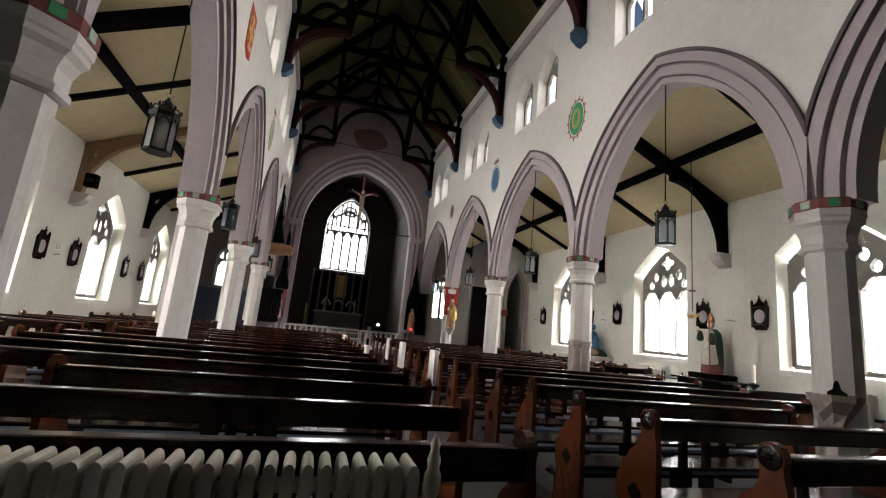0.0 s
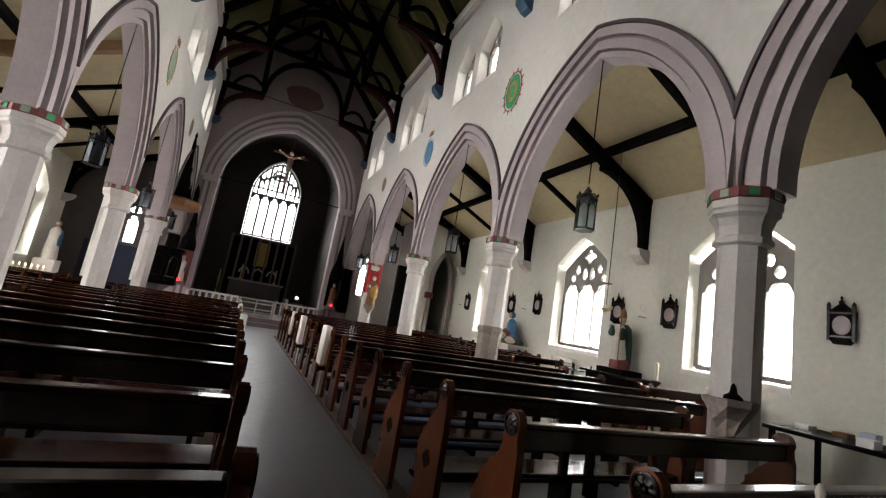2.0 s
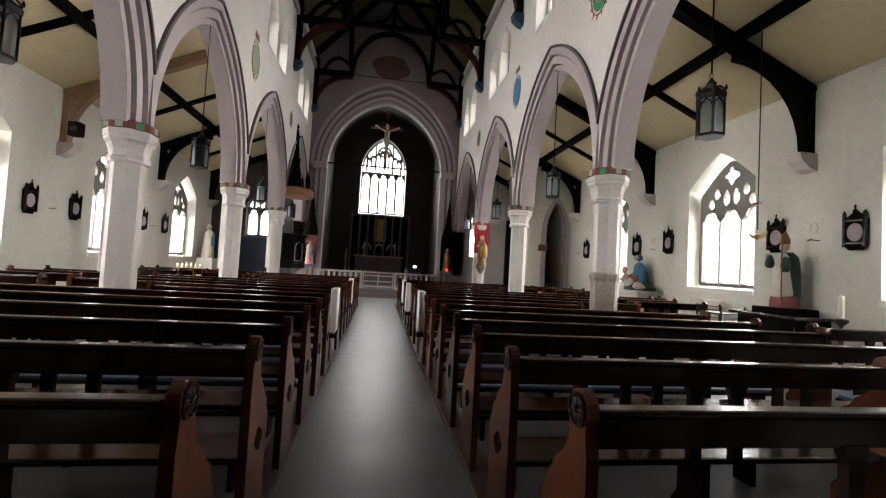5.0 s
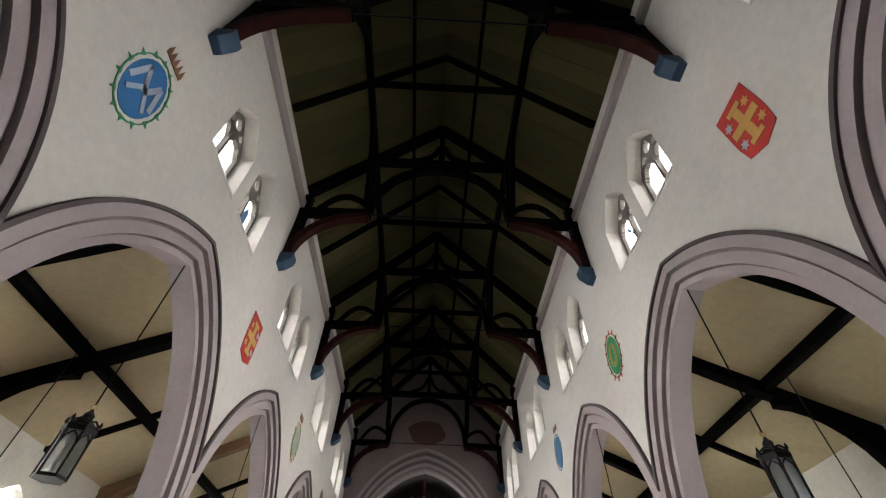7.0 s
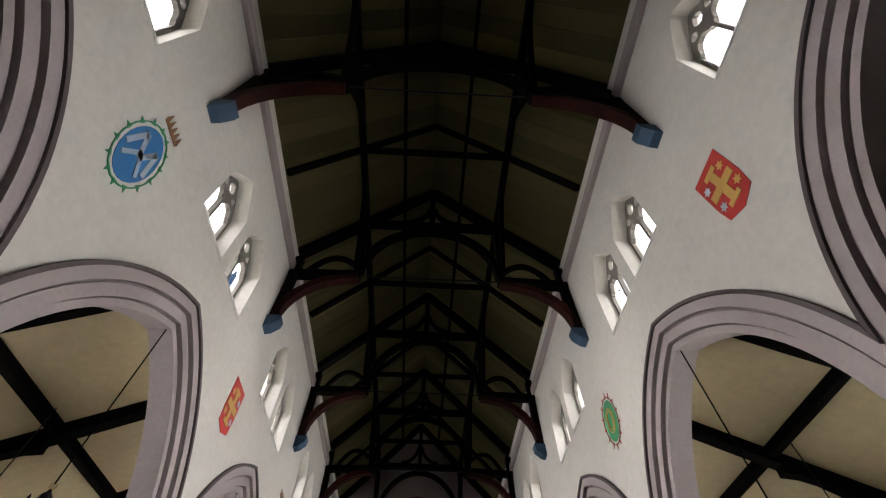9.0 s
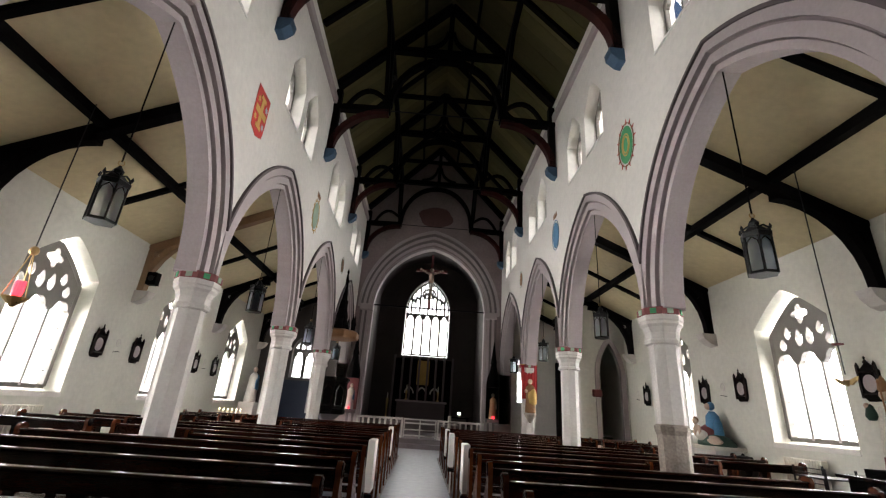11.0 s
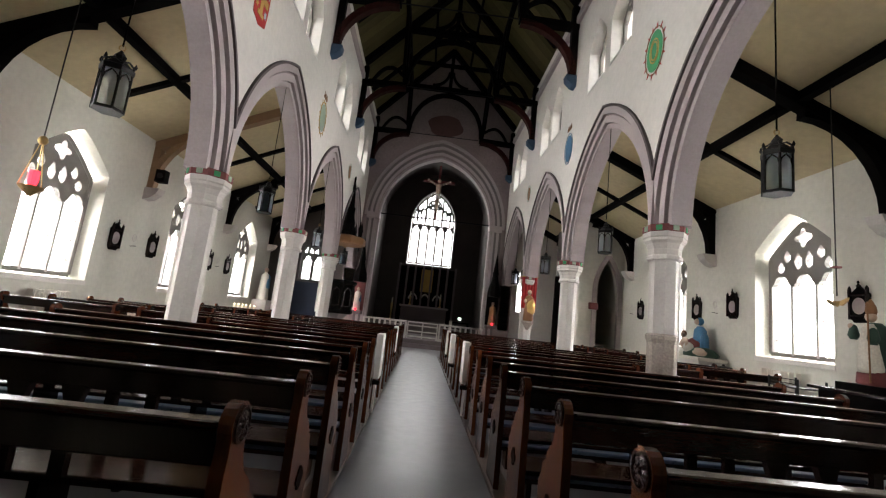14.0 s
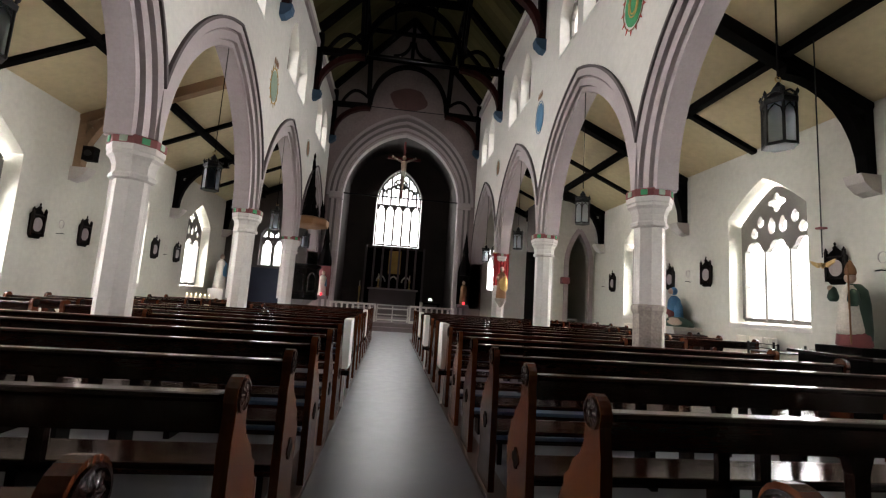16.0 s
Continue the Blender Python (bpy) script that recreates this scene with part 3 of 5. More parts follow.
def roof_truss(y):
    tr = thing("roof_truss", "black timber arch-braced nave roof truss on painted corbels", "roof truss", "nave roof trusses", (0, y, 0), "structure")
    for s in (-1, 1):
        bm = bmesh.new()
        beam(bm, (s * (WX - 0.02), 0, zr(WX) - 0.18), (0, 0, RIDGE - 0.18), 0.2, 0.26, (0, 1, 0))
        part("principal_rafter", bm, TIMBER, tr)
        bm = bmesh.new()
        box(bm, s * (WX - 0.2), s * (WX - 0.01), -0.1, 0.1, 8.25, PLATE, 0.015)
        part("wall_post", bm, TIMBER, tr)
        bm = bmesh.new()
        beam(bm, (s * WX, 0, 9.78), (s * 1.65, 0, 9.82), 0.2, 0.2)
        part("hammer_beam", bm, TIMBER, tr)
        bm = bmesh.new()
        pts = [(s * (WX - 0.1 - 1.55 * (1 - math.cos(math.pi / 2 * i / 10))), 0, 8.3 + 1.42 * math.sin(math.pi / 2 * i / 10)) for i in range(11)]
        chain(bm, pts, 0.18, 0.2, (0, 1, 0))
        part("curved_brace", bm, RED_BRACE, tr, "curved brace with dark red painted pattern")
        bm = bmesh.new()
        beam(bm, (s * 1.75, 0, 9.8), (s * 1.85, 0, zr(1.85) - 0.1), 0.16, 0.18, (0, 1, 0))
        part("hammer_post", bm, TIMBER, tr)
        bm = bmesh.new()
        pts = [(s * (WX - 0.35 - 0.3 * i / 8 - 0.85 * (i / 8) ** 1.4), 0, 10.0 + 0.9 * math.sin(math.pi * (i / 8 - 0.15)) * 0.55) for i in range(9)]
        chain(bm, pts, 0.1, 0.12, (0, 1, 0))
        part("strut", bm, TIMBER, tr)
        bm = bmesh.new()
        pts = [(s * (1.7 * math.cos(math.pi / 2 * i / 8)), 0, 9.95 + 1.95 * math.sin(math.pi / 2 * i / 8)) for i in range(9)]
        chain(bm, pts, 0.16, 0.2, (0, 1, 0))
        part("arch_brace", bm, TIMBER, tr)
        bm = bmesh.new()
        pts = [(s * (0.1 + 0.75 * (1 - math.cos(math.pi / 2 * i / 6))), 0, 12.35 + 0.75 * (1 - math.sin(math.pi / 2 * i / 6)) ) for i in range(7)]
        chain(bm, pts, 0.1, 0.12, (0, 1, 0))
        part("upper_strut", bm, TIMBER, tr)
        bm = bmesh.new()
        prism(bm, [(s * WX, 7.95), (s * (WX - 0.12), 7.98), (s * (WX - 0.27), 8.12), (s * (WX - 0.29), 8.27), (s * WX, 8.27)], "y", -0.13, 0.13)
        part("corbel", bm, CORBEL_BLUE, tr, "blue painted stone corbel")
        for e in (-1, 1):
            bm = bmesh.new()
            pts = [(s * 1.84, e * 1.5 * i / 6, 10.4 + (zr(1.85) - 10.55) * math.sin(math.pi / 2 * i / 6)) for i in range(7)]
            chain(bm, pts, 0.12, 0.12, (1, 0, 0))
            part("wind_brace", bm, TIMBER, tr)
    bm = bmesh.new()
    beam(bm, (-1.9, 0, zr(1.85) - 0.2), (1.9, 0, zr(1.85) - 0.2), 0.2, 0.2)
    part("collar_beam", bm, TIMBER, tr)
    bm = bmesh.new()
    beam(bm, (-1.7, 0, 9.82), (1.7, 0, 9.82), 0.025, 0.025)
    part("tie_rod", bm, IRON, tr, "thin iron tie rod")
    bm = bmesh.new()
    box(bm, -0.08, 0.08, -0.08, 0.08, zr(1.85) - 0.2, RIDGE - 0.1, 0.01)
    part("king_post", bm, TIMBER, tr)
    return tr


first = roof_truss(PIERS[0])
for y in PIERS[1:] + [EAST - 0.25]:
    copy_thing(first, pose(0, y, 0))
mid = thing("common_truss", "black timber intermediate rafter pair with collar", "roof truss", "nave rafter pairs", (0, bays[0], 0), "structure")
for s in (-1, 1):
    bm = bmesh.new()
    beam(bm, (s * (WX - 0.02), 0, zr(WX) - 0.08), (0, 0, RIDGE - 0.08), 0.13, 0.14, (0, 1, 0))
    part("rafter", bm, TIMBER, mid)
bm = bmesh.new()
beam(bm, (-1.9, 0, zr(1.85) - 0.15), (1.9, 0, zr(1.85) - 0.15), 0.13, 0.13)
part("collar", bm, TIMBER, mid)
for y in bays[1:]:
    copy_thing(mid, pose(0, y, 0))

# ---- chancel ----
CH = (0, 2.68, -5.0, 5.7, 3.2)
bm = bmesh.new()
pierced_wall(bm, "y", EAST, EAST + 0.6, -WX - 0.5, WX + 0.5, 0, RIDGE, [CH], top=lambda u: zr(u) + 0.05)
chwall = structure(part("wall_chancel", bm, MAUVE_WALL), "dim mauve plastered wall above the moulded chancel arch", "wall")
# the hollows take the dark mauve to show shade between the orders
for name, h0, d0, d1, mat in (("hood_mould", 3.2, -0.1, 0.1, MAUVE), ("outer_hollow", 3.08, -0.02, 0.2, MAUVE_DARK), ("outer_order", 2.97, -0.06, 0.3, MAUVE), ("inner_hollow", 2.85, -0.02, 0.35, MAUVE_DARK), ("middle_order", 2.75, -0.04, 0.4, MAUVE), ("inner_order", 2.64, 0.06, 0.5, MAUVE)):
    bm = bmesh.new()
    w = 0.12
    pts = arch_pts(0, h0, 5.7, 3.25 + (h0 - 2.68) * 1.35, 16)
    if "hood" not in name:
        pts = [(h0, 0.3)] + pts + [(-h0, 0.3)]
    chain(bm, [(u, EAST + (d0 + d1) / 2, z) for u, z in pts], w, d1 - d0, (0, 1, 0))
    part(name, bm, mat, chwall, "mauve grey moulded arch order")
for s in (-1, 1):
    bm = bmesh.new()
    box(bm, s * 2.55, s * 3.15, EAST - 0.14, EAST + 0.4, 5.55, 5.85, 0.05)
    part("capital", bm, MAUVE, chwall)
    bm = bmesh.new()
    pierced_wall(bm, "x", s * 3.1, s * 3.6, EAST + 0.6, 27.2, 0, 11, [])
    structure(part("wall_chancel_side", bm, CHANCEL_SHADE), "chancel side wall, plaster darkened for the shade inside", "wall")
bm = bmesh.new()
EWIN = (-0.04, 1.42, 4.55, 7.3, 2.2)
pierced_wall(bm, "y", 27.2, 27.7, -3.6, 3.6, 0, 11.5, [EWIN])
structure(part("wall_east", bm, CHANCEL_SHADE), "east wall around the great window, plaster darkened for shade", "wall")
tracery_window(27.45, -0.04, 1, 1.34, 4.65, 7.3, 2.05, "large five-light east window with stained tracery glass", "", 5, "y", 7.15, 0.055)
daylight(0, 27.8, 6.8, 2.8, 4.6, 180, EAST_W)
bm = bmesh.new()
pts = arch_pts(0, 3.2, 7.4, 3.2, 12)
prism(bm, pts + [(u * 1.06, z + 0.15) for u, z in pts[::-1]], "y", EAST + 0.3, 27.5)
structure(part("ceiling_chancel", bm, CHANCEL_SHADE), "dark boarded pointed barrel ceiling over the chancel", "ceiling")
bm = bmesh.new()
box(bm, -3.1, 3.1, EAST - 0.9, 27.2, 0, 0.17)
box(bm, -3.1, 3.1, EAST - 0.5, 27.2, 0.17, 0.34)
structure(part("chancel_step", bm, MAUVE_DARK), "two dark stone steps up to the chancel", "step")

# ---- east ends of the aisles ----
bm = bmesh.new()
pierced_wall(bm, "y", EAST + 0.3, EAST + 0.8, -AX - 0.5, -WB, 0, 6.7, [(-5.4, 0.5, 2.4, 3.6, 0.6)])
structure(part("wall_north_chapel", bm, CHANCEL_SHADE), "wall at the end of the north aisle, darkened for chapel shade", "wall")
tracery_window(EAST + 0.6, -5.4, 1, 0.5, 2.4, 3.6, 0.6, "narrow pointed chapel window", "", 2, "y", None, 0.06)
daylight(-5.4, EAST + 0.9, 3.2, 0.9, 1.5, 180, 20)
bm = bmesh.new()
pierced_wall(bm, "y", EAST + 0.3, EAST + 0.8, WB, AX + 0.5, 0, 6.7, [(4.6, 0.42, 2.0, 3.6, 0.6)])
structure(part("wall_south_chapel", bm, PLASTER), "white plastered wall at the end of the south aisle", "wall")
tracery_window(EAST + 0.6, 4.6, 1, 0.42, 2.0, 3.6, 0.6, "narrow pointed chapel window", "", 2, "y", None, 0.06)
daylight(4.6, EAST + 0.9, 3.0, 0.9, 2.0, 180, 60)
bm = bmesh.new()
pierced_wall(bm, "y", 15.75, 16.15, 5.55, AX, 0, 5.75, [(6.68, 0.48, -5, 3.0, 1.35)])
south_arch = structure(part("wall_side_chapel", bm, AISLE_PLASTER), "plastered wall with a narrow moulded arch to the side chapel", "wall")
bm = bmesh.new()
pts = [(7.14, 0.1)] + arch_pts(6.68, 0.48, 3.0, 1.35, 12) + [(6.2, 0.1)]
chain(bm, [(u, 15.76, z) for u, z in pts], 0.16, 0.14, (0, 1, 0))
part("arch_moulding", bm, MAUVE, south_arch, "mauve grey moulded arch")
boxed("capital", DULL_RED, south_arch, (6.0, 6.32, 15.6, 15.9, 2.3, 2.55), 0.03, "dark red painted capital")
bm = bmesh.new()
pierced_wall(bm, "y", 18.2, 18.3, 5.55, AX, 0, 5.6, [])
# unseen side wall, added to keep daylight out of the chapel
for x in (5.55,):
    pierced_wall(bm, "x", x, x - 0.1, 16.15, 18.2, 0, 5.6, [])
structure(part("wall_chapel_back", bm, CHANCEL_SHADE), "chapel back wall darkened for shade, with an added side wall", "wall")
# dark sheet in place of the shaded opening left of the chapel arch
boxed("screen", TIMBER, None, (4.75, 5.55, 15.9, 16.0, 0, 3.4), 0.01)
tagged(scene.objects["screen"], "dark sheet standing for the shaded opening beside the chapel arch", "screen")
alt = thing("side_altar", "small side altar with dark green frontal in the chapel", "altar", at=(6.5, 17.0, 0))
boxed("frontal", DARK_GREEN, alt, (-0.55, 0.55, -0.3, 0.3, 0, 0.98), 0.01)
boxed("altar_top", WHITE, alt, (-0.6, 0.6, -0.34, 0.34, 0.98, 1.04), 0.01)
for i, x in enumerate((6.25, 6.75)):
    p = thing("chapel_painting", "round-headed painted panel of a muted figure in dark frame", "painting", "chapel paintings", (x, 18.17, 2.2))
    bm = bmesh.new()
    prism(bm, [(-0.2, -0.5)] + [(0.2, -0.5)] + arch_pts(0, 0.2, 0.2, 0.2, 6), "y", -0.02, 0.02)
    part("panel", bm, PALE_BLUE if i == 0 else BROWN_PAINT, p)
    bm = bmesh.new()
    q = [(0.2, -0.5)] + arch_pts(0, 0.2, 0.2, 0.2, 6) + [(-0.2, -0.5), (0.2, -0.5)]
    chain(bm, [(u, -0.02, z) for u, z in q], 0.05, 0.05, (0, 1, 0))
    part("frame", bm, GOLD, p)


# ---- pews ----
def end_panel(bm, x0, x1):
    out = [(0.0, 0.0), (0.38, 0.0), (0.38, 0.1), (0.34, 0.14), (0.34, 0.3), (0.37, 0.38), (0.37, 0.5), (0.32, 0.56), (0.32, 0.6), (0.27, 0.63), (0.24, 0.68), (0.17, 0.73), (0.14, 0.78), (0.132, 0.82)]
    out += [(0.075 + 0.07 * math.cos(math.radians(a)), 0.895 + 0.07 * math.sin(math.radians(a))) for a in range(-30, 211, 20)]
    out += [(0.012, 0.82), (0.0, 0.76)]
    out = [(a, b * 1.04) for a, b in out]
    prism(bm, out, "x", x0, x1)


def pew(inner, outer, y, side, group, plain=False):
    """A pew from its end at the aisle, |x| = inner, to outer; it faces +y."""
    L = outer - inner
    p = thing("pew", "dark varnished oak pew with carved round-topped bench ends", "pew", group, (side * inner, y, 0.035))
    for k, d in enumerate((0.0, L - 0.045)):
        bm = bmesh.new()
        end_panel(bm, side * d, side * (d + 0.045))
        e = part("bench_end", bm, PEW_END, p, "warm brown carved oak bench end")
        bm = bmesh.new()
        dx = side * (d if k == 0 else d + 0.045)
        out = -side if k == 0 else side
        rings = []
        for r, z, wave in ((0.082, -0.004, 0), (0.082, 0.008, 0), (0.07, 0.01, 0), (0.066, 0.001, 0.1), (0.05, 0.006, 0.22), (0.03, 0.01, 0.2), (0.018, 0.002, 0), (0.014, 0.012, 0), (0.004, 0.014, 0)):
            rings.append([bm.verts.new((r * (1 + wave * math.cos(math.pi * i / 2)) * math.cos(math.pi * i / 16), r * (1 + wave * math.cos(math.pi * i / 2)) * math.sin(math.pi * i / 16), z)) for i in range(32)])
        for u, v in zip(rings, rings[1:]):
            for i in range(32):
                bm.faces.new((u[i], u[(i + 1) % 32], v[(i + 1) % 32], v[i]))
        bm.faces.new(rings[-1])
        bmesh.ops.transform(bm, matrix=Matrix.Translation((dx + out * 0.002, 0.075, 0.931)) @ Matrix.Scale(0.72, 4) @ Matrix.Rotation(math.pi / 2 * out, 4, "Y"), verts=bm.verts)
        part("rosette", bm, OAK, e, "carved rosette")
        # thin black discs laid on, for the shade inside a cut quatrefoil
        bm = bmesh.new()
        for a in range(4):
            turned(bm, [(0.03, -0.004), (0.03, 0.004)], 8, (0.03 * math.cos(a * math.pi / 2), 0.03 * math.sin(a * math.pi / 2), 0))
        bmesh.ops.transform(bm, matrix=Matrix.Translation((dx + out * 0.001, 0.19, 0.45)) @ Matrix.Rotation(math.pi / 2, 4, "Y"), verts=bm.verts)
        part("quatrefoil", bm, TIMBER, e, "black discs for the shade in a cut quatrefoil")
    a, b = side * 0.05, side * (L - 0.05)
    bm = bmesh.new()
    box(bm, a, b, 0.035, 0.075, 0.81, 0.925, 0.006)
    part("back_board", bm, OAK_LEN, p)
    bm = bmesh.new()
    box(bm, a, b, 0.012, 0.095, 0.915, 0.947, 0.014)
    part("top_rail", bm, OAK_LEN, p, "polished top rail")
    bm = bmesh.new()
    box(bm, a, b, 0.05, 0.38, 0.375, 0.41, 0.01)
    part("seat", bm, OAK_LEN, p)
    n = max(2, round(L / 1.3))
    for i in range(1, n):
        u = side * L * i / n
        for e in (-0.13, 0.13):
            bm = bmesh.new()
            prism(bm, [(u + e - 0.06, 0.82), (u + e - 0.035, 0.745), (u + e - 0.035, 0.405), (u + e + 0.035, 0.405), (u + e + 0.035, 0.745), (u + e + 0.06, 0.82)], "y", 0.03, 0.07)
            part("back_post", bm, OAK, p)
        bm = bmesh.new()
        prism(bm, [(0.07, 0.0), (0.36, 0.0), (0.36, 0.05), (0.31, 0.12), (0.31, 0.375), (0.1, 0.375), (0.1, 0.12), (0.07, 0.05)], "x", u - 0.025, u + 0.025)
        part("leg", bm, OAK, p)
    kn = thing("kneeler", "long dark wooden kneeler bench with blue padded top", "kneeler", "kneelers", (side * (inner + 0.12), y - 0.3, 0.035))
    bm = bmesh.new()
    box(bm, 0, side * (L - 0.24), 0, 0.2, 0.17, 0.2, 0.006)
    part("board", bm, OAK_LEN, kn)
    bm = bmesh.new()
    box(bm, side * 0.02, side * (L - 0.26), 0.01, 0.19, 0.2, 0.235, 0.012)
    part("pad", bm, BLUE_PAD, kn, "blue vinyl pad")
    for u in (0.1, L / 2 - 0.12, L - 0.36):
        bm = bmesh.new()
        box(bm, side * (u - 0.02), side * (u + 0.02), 0.02, 0.18, 0, 0.17, 0.004)
        part("foot", bm, OAK, kn)
    return p, kn


made = {}
ROWS = {-1: [0.42 + 0.812 * k for k in range(18)], 1: [0.36 + 0.812 * k for k in range(18)]}
for side in (-1, 1):
    for y in ROWS[side]:
        near = min(abs(y + 0.2 - q) for q in PIERS)
        long = near > 0.62
        key = (side, long)
        if key not in made:
            made[key] = pew(0.645 if side > 0 else 0.63, 4.55 if long else 3.08, y, side, "nave pews")
        else:
            for ob in made[key]:
                copy_thing(ob, pose(ob.location.x, y + (0 if ob is made[key][0] else -0.3), 0.035))
    side_rows = [y for y in (2.3, 3.2, 4.1, 5.0, 7.0, 7.9, 8.8, 9.7, 11.5, 12.4, 13.3, 14.2)]
    first_side = None
    for y in side_rows:
        if side > 0 and 4.6 < y < 7.1 or side > 0 and y < 4:
            continue
        if first_side is None:
            first_side = pew(4.95, 6.75, y, side, "aisle pews")
        else:
            for ob in first_side:
                copy_thing(ob, pose(ob.location.x, y + (0 if ob is first_side[0] else -0.3), 0.035))

for x, y in ((-0.62, 5.85), (0.62, 6.2), (0.62, 9.0), (-0.66, 10.2), (0.66, 11.1)):
    h = thing("heater_panel", "white painted upright heater panel fixed on a pew end", "heater", "heater panels", (x, y, 0.035))
    bm = bmesh.new()
    box(bm, -0.045, 0.045, 0.0, 0.36, 0.44, 1.03, 0.012)
    part("casing", bm, WHITE, h)
    boxed("valve", TIMBER, h, (-0.06, 0.06, 0.02, 0.06, 0.36, 0.42), 0.01, "black valve")
    bm = bmesh.new()
    box(bm, -0.015, 0.015, 0.03, 0.06, 0.0, 0.37)
    part("pipe", bm, WHITE, h)


# ---- radiators ----
def radiator(name, x0, n, y, height, pitch=0.088, label="", depth=0.15, along="x"):
    r = thing(name, label, "radiator", "radiators", (x0, y, 0))
    m0 = None
    for i in range(n):
        if m0 is None:
            bm = bmesh.new()
            for e in (-0.052, 0.0, 0.052):
                turned(bm, [(0.017, 0.1), (0.017, 0.14), (0.016, height - 0.14), (0.018, height - 0.06)], 8, (0, e * depth / 0.15, 0))
            hood = [(0.019 * math.cos(math.pi * k / 8), height - 0.03 + 0.03 * math.sin(math.pi * k / 8)) for k in range(9)]
            prism(bm, [(0.019, height - 0.12)] + hood + [(-0.019, height - 0.12)], "y", -0.072 * depth / 0.15, 0.072 * depth / 0.15)
            turned(bm, [(0.014, 0.08), (0.019, 0.1), (0.019, 0.15), (0.014, 0.17)], 8, squash=3.6 * depth / 0.15)
            s0 = part("section", bm, RAD, r)
            m0 = s0.data
        else:
            s0 = new("section", m0)
            s0.parent = r
        s0.location = (pitch * i, 0, 0) if along == "x" else (0, pitch * i, 0)
        s0.rotation_euler = (0, 0, 0 if along == "x" else math.pi / 2)
    d = (1, 0) if along == "x" else (0, 1)
    for z in (0.12, height - 0.08):
        bm = bmesh.new()
        beam(bm, (0, 0, z), (d[0] * pitch * (n - 1), d[1] * pitch * (n - 1), z), 0.035, 0.035)
        part("tie_bar", bm, RAD, r)
    for i in (0, n - 1):
        bm = bmesh.new()
        turned(bm, [(0.03, 0), (0.02, 0.05), (0.02, 0.12)], 8, (d[0] * pitch * i, d[1] * pitch * i, 0))
        part("foot", bm, RAD, r)
    if along == "x":
        e = pitch * n + 0.03 if x0 < 0 else -0.1
        bm = bmesh.new()
        turned(bm, [(0.018, 0), (0.018, height - 0.12), (0.03, height - 0.1), (0.03, height - 0.05), (0.02, height - 0.03), (0.024, height), (0.014, height + 0.03), (0.018, height + 0.05), (0.006, height + 0.08)], 10, (e, 0, 0))
        part("valve", bm, RAD, r, "cream turned valve", True)
    return r


radiator("radiator", -3.95, 51, 0.27, 0.98, 0.055, label="old cream cast-iron column radiator behind the last pew")
radiator("radiator", 1.44, 30, 0.25, 0.98, 0.055, label="cream painted steel column radiator behind the last pew")
for s, y in ((1, 8.0), (-1, 8.0), (1, 3.7), (1, 12.4)):
    radiator("radiator", s * 7.14, 16, y, 1.08, 0.055, "cream column radiator under the aisle window", 0.12, "y")


# ---- lanterns ----
lan = thing("hanging_lantern", "black gothic hexagonal lantern with frosted panes on a long rope", "lantern", "nave lanterns", (3.5, bays[2], 3.0))
bm = bmesh.new()
turned(bm, [(0.15, 0.0), (0.175, 0.0), (0.175, 0.035), (0.15, 0.04)], 6)
part("bottom_ring", bm, IRON, lan)
bm = bmesh.new()
turned(bm, [(0.165, 0.5), (0.185, 0.5), (0.19, 0.56), (0.16, 0.58), (0.1, 0.64), (0.06, 0.68), (0.07, 0.72), (0.03, 0.77), (0.012, 0.8)], 6)
part("crown", bm, IRON, lan)
for i in range(6):
    a, b = math.pi / 3 * i, math.pi / 3 * (i + 1)
    pa, pb = Vector((0.165 * math.cos(a), 0.165 * math.sin(a), 0)), Vector((0.165 * math.cos(b), 0.165 * math.sin(b), 0))
    bm = bmesh.new()
    beam(bm, pa, pa + Vector((0, 0, 0.62)), 0.022, 0.022, (1, 0.1, 0))
    turned(bm, [(0.014, 0), (0.02, 0.03), (0.004, 0.07)], 6, (pa.x * 1.08, pa.y * 1.08, 0.6))
    part("upright", bm, IRON, lan)
    bm = bmesh.new()
    o = (pa + pb) / 2 * 0.97
    t = (pb - pa).normalized()
    v = [bm.verts.new(o + t * e * 0.078 + Vector((0, 0, z))) for e, z in ((-1, 0.04), (1, 0.04), (1, 0.5), (-1, 0.5))]
    f = bm.faces.new(v)
    bmesh.ops.solidify(bm, geom=[f], thickness=0.006)
    part("pane", bm, LANTERN_GLASS, lan, "frosted pale glass")
    bm = bmesh.new()
    q = [(-0.075, 0.36), (-0.06, 0.43), (0, 0.49), (0.06, 0.43), (0.075, 0.36)]
    chain(bm, [o * 1.03 + t * e + Vector((0, 0, z)) for e, z in q], 0.012, 0.014)
    part("pane_arch", bm, IRON, lan)
    bm = bmesh.new()
    chain(bm, [pa * 1.06 + Vector((0, 0, 0.6)), (pa + pb) / 2 * 1.06 + Vector((0, 0, 0.64)), pb * 1.06 + Vector((0, 0, 0.6))], 0.012, 0.02)
    part("cresting", bm, IRON, lan)
bm = bmesh.new()
for i in range(12):
    a, b = math.pi / 6 * i, math.pi / 6 * (i + 1)
    beam(bm, (0.035 * math.cos(a), 0, 0.835 + 0.035 * math.sin(a)), (0.035 * math.cos(b), 0, 0.835 + 0.035 * math.sin(b)), 0.01, 0.01, (0, 1, 0))
part("ring", bm, BRASS, lan)
bm = bmesh.new()
beam(bm, (0, 0, 0.86), (0, 0, (SPRING + math.sqrt(R_IN ** 2 - ARCH_C ** 2) - 3.05) / 0.84), 0.016, 0.016, (0, 1, 0))
part("rope", bm, TIMBER, lan)
lan.scale = (0.84, 0.84, 0.84)
